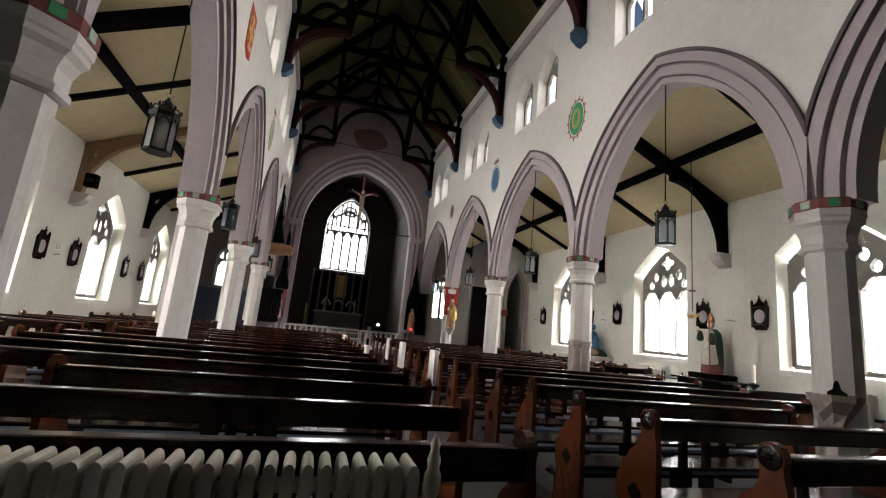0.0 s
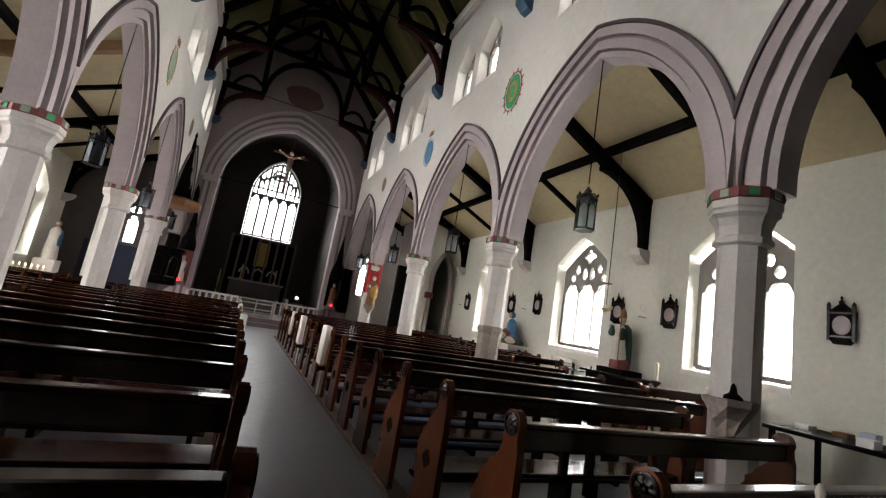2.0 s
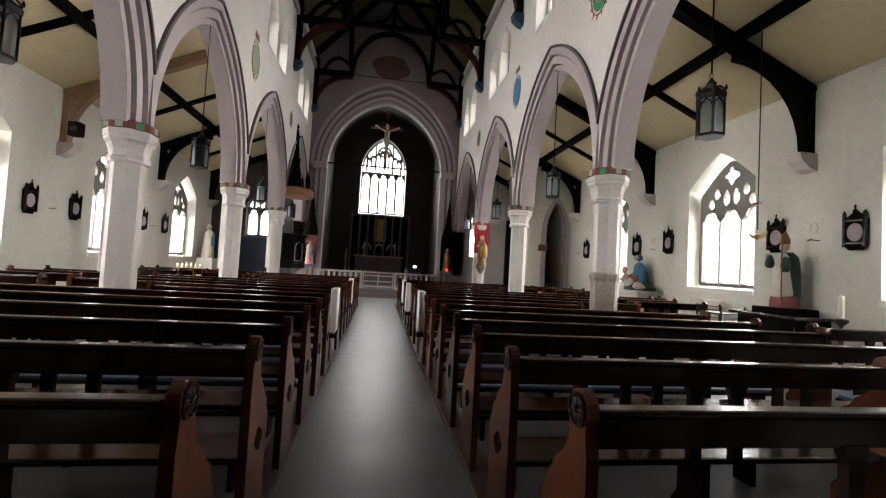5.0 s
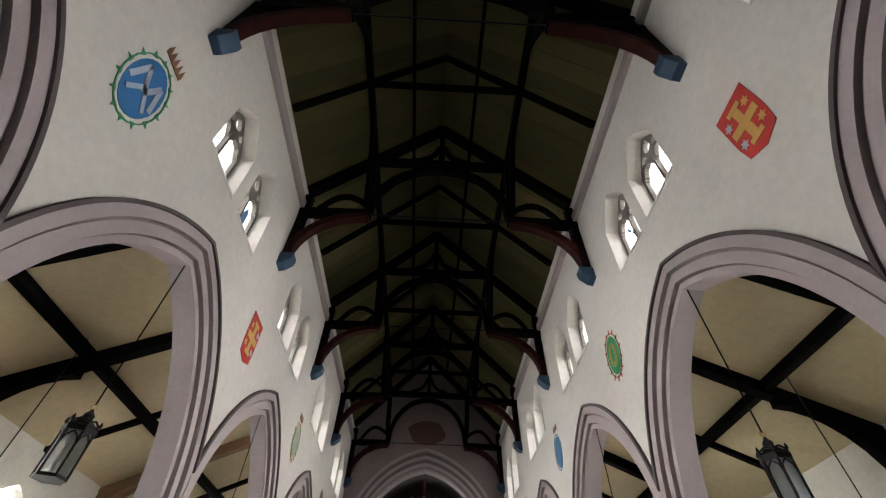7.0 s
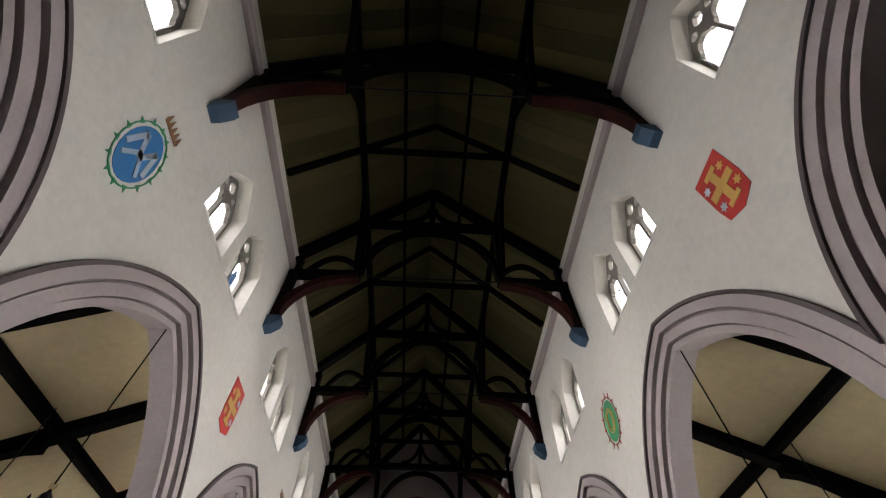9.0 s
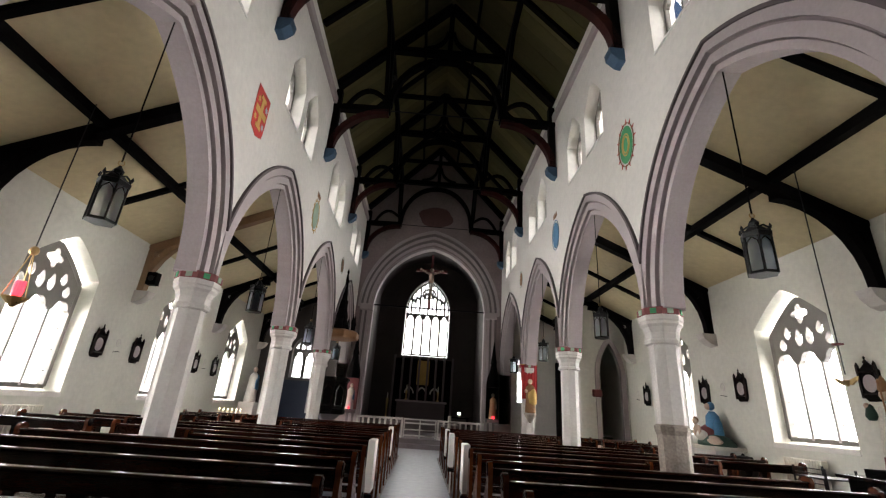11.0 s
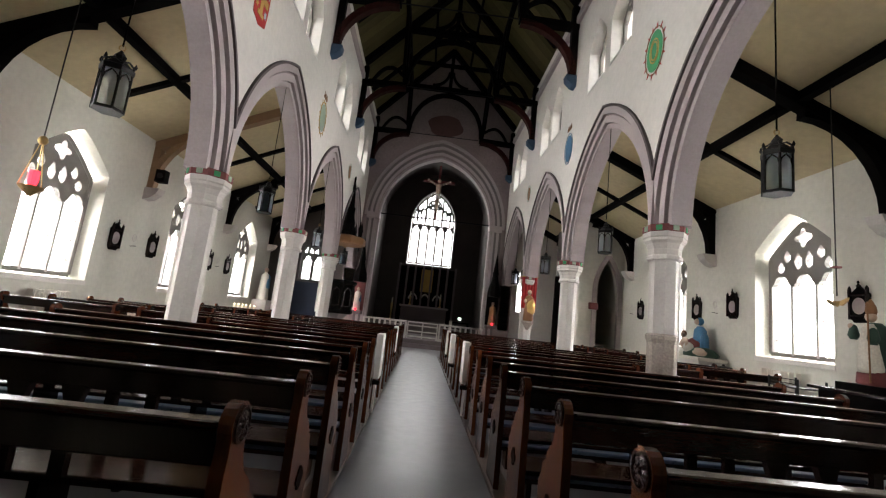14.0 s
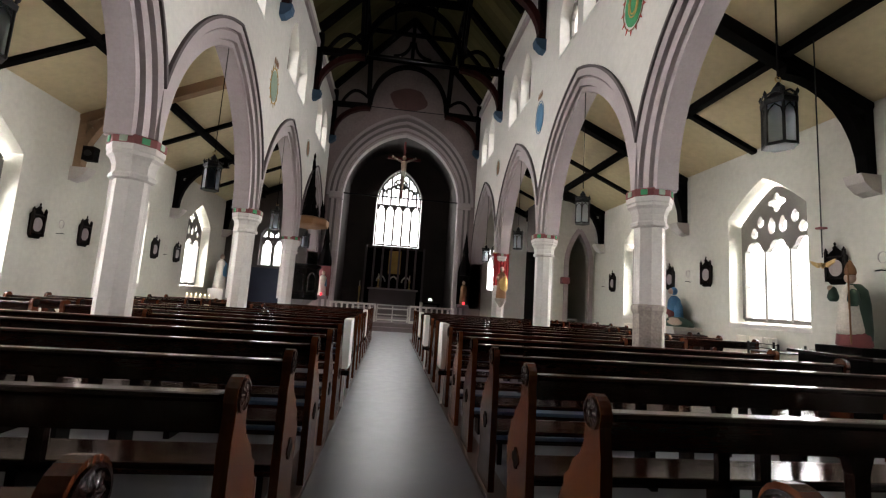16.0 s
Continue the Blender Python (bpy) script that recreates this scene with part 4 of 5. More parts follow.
lan.location.z = 3.05
for s in (-1, 1):
    for yc in bays:
        if not (s > 0 and yc == bays[2]):
            copy_thing(lan, pose(s * 3.5, yc, 3.05, 0, 0, 0 if s > 0 else 20))

# ---- heraldic paintings on the nave walls ----
def ring_bars(bm, rx, rz, w, n=28, x=0.0):
    for i in range(n):
        a, b = 2 * math.pi * i / n, 2 * math.pi * (i + 1) / n
        beam(bm, (x, rx * math.cos(a), rz * math.sin(a)), (x, rx * math.cos(b), rz * math.sin(b)), w, 0.012, (1, 0, 0))


def disc(bm, cy, cz, rx, rz, d0, d1, n=24, turn=0.0):
    prism(bm, [(cy + rx * math.cos(turn + 2 * math.pi * i / n), cz + rz * math.sin(turn + 2 * math.pi * i / n)) for i in range(n)], "x", d0, d1)


def emblem(kind, s, y, z):
    names = {"blue": "blue oval monogram painting with green leaf wreath and crown", "red": "red lozenge shield painting with pale cross and stars", "green": "green oval painting with red flame border",
             "grey": "faded grey-green oval wall painting with small crown", "crown": "blue shield wall painting with small gold crown", "faint": "faint brown round wall painting"}
    e = thing("wall_emblem", names[kind], "wall painting", "heraldic wall paintings", (s * (WX - 0.004), y, z))
    i = -s   # towards the nave
    def piece(name, mat, fn):
        bm = bmesh.new()
        fn(bm)
        return part(name, bm, mat, e)
    if kind == "red":
        piece("field", RED, lambda bm: prism(bm, [(0.0, -0.37), (0.22, -0.3), (0.25, -0.1), (0.25, 0.34), (-0.25, 0.34), (-0.25, -0.1), (-0.22, -0.3)], "x", 0, i * 0.006))
        def cross(bm):
            box(bm, i * 0.004, i * 0.012, -0.05, 0.05, -0.24, 0.24)
            box(bm, i * 0.004, i * 0.013, -0.2, 0.2, -0.05, 0.05)
            for d in (0.22, -0.22):
                box(bm, i * 0.004, i * 0.014, -0.1, 0.1, d - 0.03, d + 0.03)
        piece("cross", YELLOW, cross)
        for k, (a, b) in enumerate(((0.17, 0.14), (-0.15, 0.15), (0.16, -0.15), (-0.16, -0.14))):
            piece("star", PALE_BLUE if k % 2 == 0 else YELLOW, lambda bm: prism(bm, [(a + (0.06, 0.032)[w % 2] * math.cos(math.pi * w / 6), b + (0.06, 0.032)[w % 2] * math.sin(math.pi * w / 6)) for w in range(12)], "x", i * 0.005, i * 0.01))
        return e
    body = {"blue": BLUE, "green": GREEN, "grey": PALE_GREEN, "crown": SOFT_BLUE, "faint": BROWN_PAINT}[kind]
    rx, rz = (0.25, 0.36) if kind != "faint" else (0.18, 0.24)
    piece("field", body, lambda bm: disc(bm, 0, 0, rx, rz, 0, i * 0.006))
    edge = {"blue": GREEN, "green": BROWN_PAINT, "grey": YELLOW, "crown": SOFT_BLUE, "faint": PALE_GREEN}[kind]
    piece("border", edge, lambda bm: ring_bars(bm, rx + 0.05, rz + 0.05, 0.014, 28, i * 0.006))
    def leaf(k):
        def one(bm):
            a = 2 * math.pi * k / 14
            c, d = math.cos(a), math.sin(a)
            w = 0.07 if kind == "blue" else 0.1
            q = [(c * (rx + 0.03) - d * 0.03, d * (rz + 0.03) + c * 0.03), (c * (rx + 0.03 + w), d * (rz + 0.03 + w)), (c * (rx + 0.03) + d * 0.03, d * (rz + 0.03) - c * 0.03)]
            prism(bm, q, "x", 0, i * 0.008)
        return one
    if kind in ("blue", "green", "grey"):
        for k in range(14):
            piece("leaf", {"blue": GREEN, "green": RED, "grey": YELLOW}[kind], leaf(k))
    if kind == "blue":
        def mono(bm):
            chain(bm, [(i * 0.01, a, b) for a, b in ((-0.2, -0.1), (-0.12, 0.2), (0.02, -0.05), (0.12, 0.2), (0.2, -0.1))], 0.06, 0.012, (1, 0, 0))
            chain(bm, [(i * 0.01, a, b) for a, b in ((-0.14, -0.2), (0.0, 0.02), (0.16, -0.18))], 0.05, 0.012, (1, 0, 0))
        piece("monogram", PALE_BLUE, mono)
    if kind == "green":
        piece("knot", YELLOW, lambda bm: [ring_bars(bm, 0.1 + 0.04 * k, 0.16 + 0.05 * k, 0.02, 16, i * 0.009) for k in range(2)])
    if kind in ("blue", "grey", "crown"):
        def crown(bm):
            box(bm, 0, i * 0.008, -0.16, 0.16, rz + 0.14, rz + 0.18)
            for k in range(5):
                c = -0.14 + 0.07 * k
                prism(bm, [(c - 0.03, rz + 0.18), (c + 0.03, rz + 0.18), (c, rz + 0.3)], "x", 0, i * 0.008)
        piece("crown", BROWN_PAINT, crown)
    return e


for s, kinds in ((-1, ("green", "blue", "red", "grey", "faint")), (1, ("grey", "red", "green", "crown", "faint"))):
    for k, y in zip(kinds, PIERS[1:]):
        emblem(k, s, y + (-0.1 if y < 3 else 0.15), 6.26).scale = (1, 1.1, 1.3) if k in ("blue", "red") else (1, 1.0, 1.05)

# ---- stations of the cross ----
sta = thing("station_plaque", "dark carved wooden plaque with pinnacled frame and painted scene", "plaque", "stations of the cross", (AX, 9.9, 2.45))
bm = bmesh.new()
prism(bm, [(-0.15, -0.26), (-0.1, -0.33), (0.1, -0.33), (0.15, -0.26), (0.17, 0.15), (0.11, 0.2), (0.04, 0.26), (0, 0.3), (-0.04, 0.26), (-0.11, 0.2), (-0.17, 0.15)], "x", -0.05, -0.003)
part("backboard", bm, TIMBER, sta)
bm = bmesh.new()
for y in (-0.15, 0.15):
    beam(bm, (-0.06, y, -0.28), (-0.06, y, 0.24), 0.04, 0.04, (0, 1, 0))
    turned(bm, [(0.02, 0), (0.028, 0.03), (0.004, 0.08)], 6, (-0.06, y, 0.22))
for z in (-0.22, 0.13):
    beam(bm, (-0.06, -0.15, z), (-0.06, 0.15, z), 0.04, 0.03)
turned(bm, [(0.03, 0), (0.035, 0.03), (0.01, 0.06), (0.02, 0.09), (0.004, 0.12)], 6, (-0.05, 0, 0.27))
part("frame", bm, OAK, sta)
bm = bmesh.new()
disc(bm, 0, -0.05, 0.11, 0.14, -0.062, -0.05)
part("picture", bm, MAUVE, sta, "faded painted relief")
for s in (-1, 1):
    for c in (6.2, 10.6, 15.0, 2.0):
        for d in (-0.68, 0.68):
            if s > 0 and c == 10.6 and d < 0:
                sta.location.y = c + d
            elif not (s > 0 and c == 15.0 and d > 0):
                copy_thing(sta, pose(s * AX, c + d, 2.4, 0, 0, 0 if s > 0 else 180))
        num = thing("wall_bracket", "small iron candle bracket and ring on the wall", "bracket", "wall brackets", (s * AX, c, 2.25))
        bm = bmesh.new()
        ring_bars(bm, 0.07, 0.09, 0.01, 12, -s * 0.01)
        bmesh.ops.translate(bm, vec=(0, 0, 0.22), verts=bm.verts)
        part("ring", bm, STONE, num)
        bm = bmesh.new()
        chain(bm, [(-s * 0.0, -0.1, 0), (-s * 0.06, 0, 0.02), (-s * 0.02, 0.1, 0.02)], 0.015, 0.015)
        part("arm", bm, IRON, num)

DARK_HANGING = material("dark_blue_cloth", (0.01, 0.016, 0.035), 0.85, 0.7, 4, 0.2)

# ---- statues: one plain mesh each ----
def statue(name, label, at, turn, pieces, lean=0.0, size=1.0):
    """pieces: (material, profile, centre, squash); merged into one mesh."""
    bm = bmesh.new()
    mats = []
    for mat, profile, c, squash in pieces:
        if mat not in mats:
            mats.append(mat)
        before = len(bm.faces)
        turned(bm, profile, 14, c, squash=squash)
        bm.faces.ensure_lookup_table()
        for f in bm.faces[before:]:
            f.material_index = mats.index(mat)
    ob = part(name, bm, mats[0], None, smooth=True)
    for m in mats[1:]:
        ob.data.materials.append(m)
    ob.matrix_basis = pose(*at, lean, 0, turn) @ Matrix.Diagonal((size, size, size, 1))
    return tagged(ob, label, "statue")


def ball(r, z=0.0, n=6, stretch=1.15):
    return [(max(0.004, r * math.sin(math.pi * i / n)), z - r * stretch * math.cos(math.pi * i / n)) for i in range(n + 1)]


def tube(r0, r1, z0, z1):
    return [(r0 * 0.6, z0), (r0, z0 + 0.02), ((r0 + r1) / 2, (z0 + z1) / 2), (r1, z1 - 0.02), (r1 * 0.5, z1)]


# bishop with a green cope on a dark stand by the south wall
stand = thing("statue_stand", "dark wooden stepped stand with red cloth and iron candle rail", "stand", at=(6.85, 6.35, 0))
boxed("body", TIMBER, stand, (-0.35, 0.35, -0.55, 0.55, 0, 0.92), 0.02)
boxed("top", OAK, stand, (-0.45, 0.42, -0.65, 0.65, 0.92, 0.97), 0.012)
boxed("upper_step", TIMBER, stand, (-0.25, 0.35, -0.35, 0.35, 0.97, 1.08), 0.01)
statue("bishop_statue", "painted plaster bishop statue in green cope and mitre with crozier", (6.9, 6.35, 1.08), 0, [
    (DULL_RED, [(0.22, 0), (0.25, 0.03), (0.235, 0.2), (0.2, 0.26)], (0, 0, 0), 1.0),
    (CLOTH_WHITE, [(0.2, 0.2), (0.21, 0.3), (0.17, 0.7), (0.13, 1.0), (0.05, 1.08)], (-0.03, 0, 0), 1.0),
    (DARK_GREEN, [(0.19, 0.12), (0.2, 0.3), (0.19, 0.75), (0.16, 1.0), (0.08, 1.1)], (0.06, 0.0, 0), 1.15),
    (SKIN, ball(0.085, 1.2), (-0.02, 0, 0), 1.0),
    (BROWN_PAINT, [(0.08, 1.24), (0.1, 1.3), (0.09, 1.38), (0.03, 1.5), (0.006, 1.53)], (-0.01, 0, 0), 0.75),
    (SKIN, ball(0.045, 1.02), (-0.2, 0.2, 0), 1.0),
    (DARK_GREEN, [(0.05, 0.78), (0.09, 0.85), (0.05, 1.02), (0.02, 1.05)], (-0.17, 0.18, 0), 1.0),
    (DARK_GREEN, [(0.05, 0.7), (0.09, 0.8), (0.07, 0.95), (0.02, 1.0)], (-0.16, -0.16, 0), 1.0),
    (BROWN_PAINT, [(0.013, 0.05), (0.013, 1.35), (0.03, 1.4), (0.005, 1.45)], (-0.26, -0.17, 0), 1.0)], size=0.87)
rail = thing("candle_rail", "black iron votive candle rack beside the statue", "candle rack", at=(6.5, 7.3, 0))
for dx in (-0.25, 0.25):
    for dy in (-0.3, 0.3):
        bm = bmesh.new()
        beam(bm, (dx, dy, 0), (dx, dy, 1.02), 0.025, 0.025, (0, 1, 0))
        part("post", bm, IRON, rail)
for i in range(5):
    bm = bmesh.new()
    beam(bm, (-0.25, -0.3, 0.72 + 0.07 * i), (-0.25, 0.3, 0.72 + 0.07 * i), 0.012, 0.012)
    part("bar", bm, IRON, rail)
boxed("tray", IRON, rail, (-0.25, 0.25, -0.3, 0.3, 0.86, 0.88), 0.004)
can = thing("floor_candlestick", "tall white candle on a dark turned stand", "candlestick", at=(6.75, 5.3, 0))
bm = bmesh.new()
turned(bm, [(0.14, 0), (0.12, 0.03), (0.03, 0.08), (0.025, 0.9), (0.09, 0.97), (0.09, 1.0), (0.03, 1.02)], 12)
part("stand", bm, IRON, can)
bm = bmesh.new()
turned(bm, [(0.035, 1.01), (0.035, 1.34), (0.01, 1.36)], 12)
part("candle", bm, WAX, can)

# pieta
base = thing("pieta_plinth", "grey painted plinth under a plaster group", "plinth", at=(6.9, 10.75, 0))
boxed("block", STONE, base, (-0.3, 0.38, -0.6, 0.6, 0, 1.05), 0.02)
boxed("slab", CLOTH_WHITE, base, (-0.38, 0.38, -0.68, 0.68, 1.05, 1.13), 0.015)
statue("pieta_statue", "painted plaster seated woman in blue holding a pale body", (6.95, 10.75, 1.13), 0, [
    (DARK_GREEN, [(0.3, 0), (0.3, 0.08), (0.2, 0.2), (0.05, 0.26)], (0.02, -0.1, 0), 1.9),
    (DULL_RED, [(0.2, 0.05), (0.23, 0.15), (0.19, 0.38), (0.08, 0.46)], (0, 0.08, 0), 1.1),
    (SOFT_BLUE, [(0.1, 0.28), (0.16, 0.42), (0.14, 0.66), (0.06, 0.76)], (0.05, -0.03, 0), 1.1),
    (SOFT_BLUE, ball(0.09, 0.88), (0.04, -0.03, 0), 1.0),
    (SOFT_BLUE, [(0.04, 0.1), (0.11, 0.2), (0.09, 0.5), (0.03, 0.62)], (0.04, -0.22, 0), 1.0),
    (SKIN, ball(0.07, 0.87), (-0.03, -0.02, 0), 1.0),
    (SKIN, ball(0.065, 0.1), (-0.22, -0.42, 0), 4.4),
    (SKIN, ball(0.06, 0.15), (-0.15, -0.28, 0), 4.0),
    (CLOTH_WHITE, ball(0.12, 0.2), (-0.18, 0.08, 0), 1.5),
    (SKIN, ball(0.115, 0.3, 6, 1.3), (-0.17, 0.26, 0), 1.2),
    (SKIN, ball(0.035, 0.3, 6, 3.0), (-0.26, 0.04, 0), 1.2),
    (SKIN, ball(0.07, 0.52), (-0.16, 0.36, 0), 1.0),
    (BROWN_PAINT, ball(0.075, 0.55), (-0.13, 0.38, 0), 1.0)])
for y, r, z in ((9.85, 0.16, 0.95), (9.6, 0.12, 0.9)):
    pot = thing("metal_urn", "dark metal water urn standing by the wall", "urn", "urns", (7.0, y, 0))
    bm = bmesh.new()
    turned(bm, [(r, 0), (r, z), (r * 1.06, z + 0.01), (r, z + 0.03), (0.03, z + 0.05), (0.03, z + 0.08), (0.01, z + 0.09)], 16)
    part("body", bm, IRON, pot)

# statue with a red hanging on the third south pillar
ban = thing("wall_hanging", "tall red cloth hanging on the pillar", "banner", at=(3.53, 14.85, 2.03))
bm = bmesh.new()
pts = [(-0.27 + 0.54 * i / 18, 0.012 * math.sin(i * 1.9)) for i in range(19)]
prism(bm, pts + [(u, v + 0.01) for u, v in pts[::-1]], "z", 0.0, 1.1)
part("cloth", bm, RED_CLOTH, ban)
bm = bmesh.new()
turned(bm, [(0.015, -0.3), (0.015, 0.3)], 8)
bmesh.ops.transform(bm, matrix=Matrix.Translation((0, 0.0, 1.1)) @ Matrix.Rotation(math.pi / 2, 4, "Y"), verts=bm.verts)
part("rod", bm, GOLD, ban)
br = thing("statue_bracket", "moulded stone bracket on the pillar with votive light", "bracket", at=(3.5, 14.62, 1.3))
bm = bmesh.new()
turned(bm, [(0.04, 0), (0.07, 0.06), (0.1, 0.1), (0.2, 0.24), (0.2, 0.3)], 8, turn=T8)
part("corbel", bm, BROKEN, br)
statue("robed_statue", "painted plaster saint statue in gold and brown robe", (3.5, 14.6, 1.6), 0, [
    (BROWN_PAINT, [(0.16, 0), (0.18, 0.04), (0.14, 0.5), (0.15, 0.78), (0.05, 0.88)], (0, 0, 0), 0.9),
    (GOLD, [(0.08, 0.2), (0.16, 0.3), (0.16, 0.6), (0.1, 0.74)], (0.05, -0.03, 0), 0.9),
    (SKIN, ball(0.075, 0.97), (0, 0, 0), 1.0),
    (SKIN, ball(0.05, 0.66), (-0.15, -0.08, 0), 1.0)])

# dim niche statues either side of the chancel arch
for s in (-1, 1):
    ni = thing("statue_niche", "dark carved gothic canopy and bracket beside the chancel arch", "niche", "chancel niches", (s * 3.0, EAST - 0.35, 0))
    boxed("bracket", MAUVE_DARK, ni, (-0.25, 0.25, -0.1, 0.3, 1.15, 1.3), 0.03)
    bm = bmesh.new()
    turned(bm, [(0.28, 2.55), (0.3, 2.7), (0.26, 2.95), (0.17, 3.2), (0.12, 3.5), (0.14, 3.55), (0.06, 4.1), (0.01, 4.5)], 8)
    part("canopy", bm, TIMBER, ni)
    boxed("back", DULL_RED if s < 0 else TIMBER, ni, (-0.26, 0.26, 0.2, 0.3, 1.3, 2.7), 0.01)
    statue("niche_statue", "small painted plaster robed statue under canopy", (s * 3.0, EAST - 0.35, 1.3), 0, [
        (CLOTH_WHITE if s < 0 else BROWN_PAINT, [(0.17, 0), (0.17, 0.05), (0.13, 0.5), (0.14, 0.75), (0.05, 0.86)], (0, 0, 0), 0.9),
        (SKIN, ball(0.07, 0.94), (0, 0, 0), 1.0), (SOFT_BLUE if s < 0 else SKIN, [(0.08, 0.3), (0.15, 0.4), (0.12, 0.74), (0.04, 0.8)], (0.02, 0.03, 0), 0.9)])
    vo = thing("votive_light", "small red glass votive light", "votive light", "votive lights", (s * 3.0, EAST - 0.55, 1.3))
    bm = bmesh.new()
    turned(bm, [(0.03, 0), (0.045, 0.02), (0.05, 0.1)], 10)
    part("glass", bm, RED_GLOW, vo)

# ---- pulpit ----
pul = thing("pulpit", "dark carved octagonal pulpit with spired sounding board", "pulpit", at=(-3.3, 16.4, 0))
bm = bmesh.new()
turned(bm, [(0.5, 0), (0.5, 0.2), (0.25, 0.3), (0.22, 0.9), (0.5, 1.15)], 8, turn=T8)
part("stem", bm, MAUVE_DARK, pul)
bm = bmesh.new()
turned(bm, [(0.55, 1.12), (0.6, 1.15), (0.6, 1.25), (0.57, 1.28), (0.57, 2.2), (0.64, 2.26), (0.64, 2.34), (0.55, 2.36)], 8, turn=T8)
part("tub", bm, TIMBER, pul)
for i in range(8):
    a = math.pi / 4 * i
    bm = bmesh.new()
    pts = arch_pts(0, 0.15, 1.85, 0.22, 5)
    q = [(0.15, 1.4)] + pts + [(-0.15, 1.4), (0.15, 1.4)]
    chain(bm, [(0.545, u, z) for u, z in q], 0.03, 0.03, (1, 0, 0))
    p = part("carved_panel", bm, OAK, pul)
    p.matrix_basis = pose(0, 0, 0, 0, 0, 45 * i)
bm = bmesh.new()
turned(bm, [(0.55, 3.72), (0.72, 3.75), (0.75, 3.82), (0.75, 3.98), (0.7, 4.02), (0.62, 4.05)], 8, turn=T8)
part("sounding_board", bm, BROWN_PAINT, pul, "gilt brown moulded sounding board")
bm = bmesh.new()
turned(bm, [(0.4, 4.03), (0.34, 4.2), (0.36, 4.24), (0.22, 4.5), (0.24, 4.6), (0.16, 4.9), (0.17, 5.2), (0.12, 5.25), (0.07, 5.9), (0.09, 5.94), (0.03, 6.3), (0.05, 6.36), (0.006, 6.5)], 8, turn=T8)
part("spire", bm, TIMBER, pul)
for i in range(8):
    a = math.pi / 4 * i + T8
    bm = bmesh.new()
    turned(bm, [(0.05, 4.03), (0.05, 4.3), (0.07, 4.33), (0.03, 4.55), (0.004, 4.7)], 6, (0.52 * math.cos(a), 0.52 * math.sin(a), 0))
    part("pinnacle", bm, TIMBER, pul)
bm = bmesh.new()
beam(bm, (-0.45, 0.1, 2.3), (-0.45, 0.1, 3.8), 0.18, 0.12, (0, 1, 0))
part("back_post", bm, TIMBER, pul)

# ---- rood, rail, altar ----
bm = bmesh.new()
beam(bm, (-2.65, EAST + 0.3, 5.9), (2.65, EAST + 0.3, 5.9), 0.05, 0.05)
structure(part("rood_bar", bm, IRON), "thin iron tie bar across the chancel arch", "beam")
bm = bmesh.new()
beam(bm, (0, EAST + 0.33, 5.9), (0, EAST + 0.33, 8.55), 0.1, 0.12, (0, 1, 0))
beam(bm, (-0.75, EAST + 0.33, 7.75), (0.75, EAST + 0.33, 7.75), 0.1, 0.12)
ro = part("rood_cross", bm, DULL_RED)
tagged(ro, "hanging dark red wooden cross in the chancel arch", "cross")
statue("crucifix_figure", "pale plaster crucifix figure on the cross", (0, EAST + 0.2, 6.25), 0, [
    (SKIN, [(0.04, 0), (0.06, 0.1), (0.09, 0.6), (0.1, 0.8), (0.13, 1.2), (0.08, 1.35)], (0, 0, 0), 0.8),
    (SKIN, ball(0.09, 1.5), (0, -0.02, 0), 1.0), (CLOTH_WHITE, [(0.09, 0.62), (0.12, 0.68), (0.11, 0.86), (0.08, 0.88)], (0, 0, 0), 0.9)]
    + [(SKIN, ball(0.05, 1.32 + 0.05 * k), (e * (0.12 + 0.1 * k), 0, 0), 0.9) for e in (-1, 1) for k in range(5)])
for s in (-1, 1):
    ra = thing("altar_rail", "low pale marble communion rail with open panels", "altar rail", "altar rails", (s * 0.72, EAST - 0.1, 0.34))
    boxed("top_rail", STONE, ra, (0, s * 1.95, -0.1, 0.1, 0.68, 0.76), 0.015)
    boxed("plinth", STONE, ra, (0, s * 1.95, -0.08, 0.08, 0, 0.1), 0.01)
    for i in range(9):
        boxed("baluster", STONE, ra, (s * (0.03 + 0.235 * i) - 0.04, s * (0.03 + 0.235 * i) + 0.04, -0.05, 0.05, 0.1, 0.68), 0.015)
gate = thing("altar_gate", "low pale metal gate of horizontal bars before the altar", "gate", at=(0, EAST - 0.1, 0.34))
for z in (0.08, 0.3, 0.55, 0.7):
    boxed("bar", STONE, gate, (-0.68, 0.68, -0.02, 0.02, z, z + 0.05), 0.008)
for x in (-0.66, 0.0, 0.66):
    boxed("stile", STONE, gate, (x - 0.025, x + 0.025, -0.025, 0.025, 0.02, 0.74), 0.008)
al = thing("high_altar", "dark carved stone high altar on steps", "altar", at=(-0.04, 25.9, 0.34))
boxed("step", MAUVE_DARK, al, (-2.2, 2.2, -0.9, 1.2, 0, 0.45), 0.02)
boxed("table", MAUVE_DARK, al, (-1.35, 1.35, -0.3, 0.5, 0.45, 1.5), 0.02)
boxed("mensa", MAUVE, al, (-1.45, 1.45, -0.36, 0.5, 1.5, 1.6), 0.015)
re = thing("reredos", "dark gothic reredos with gilded central figure panel", "reredos", at=(-0.04, 26.75, 0.34))
boxed("back", TIMBER, re, (-1.75, 1.75, 0.1, 0.4, 0, 4.0), 0.02)
boxed("centre_panel", GOLD, re, (-0.36, 0.36, 0.02, 0.12, 2.5, 3.9), 0.02, "gilded centre panel")
for i in range(8):
    x = -1.75 + 0.5 * i
    boxed("pilaster", MAUVE_DARK, re, (x - 0.06, x + 0.06, -0.02, 0.14, 0, 4.15), 0.02)
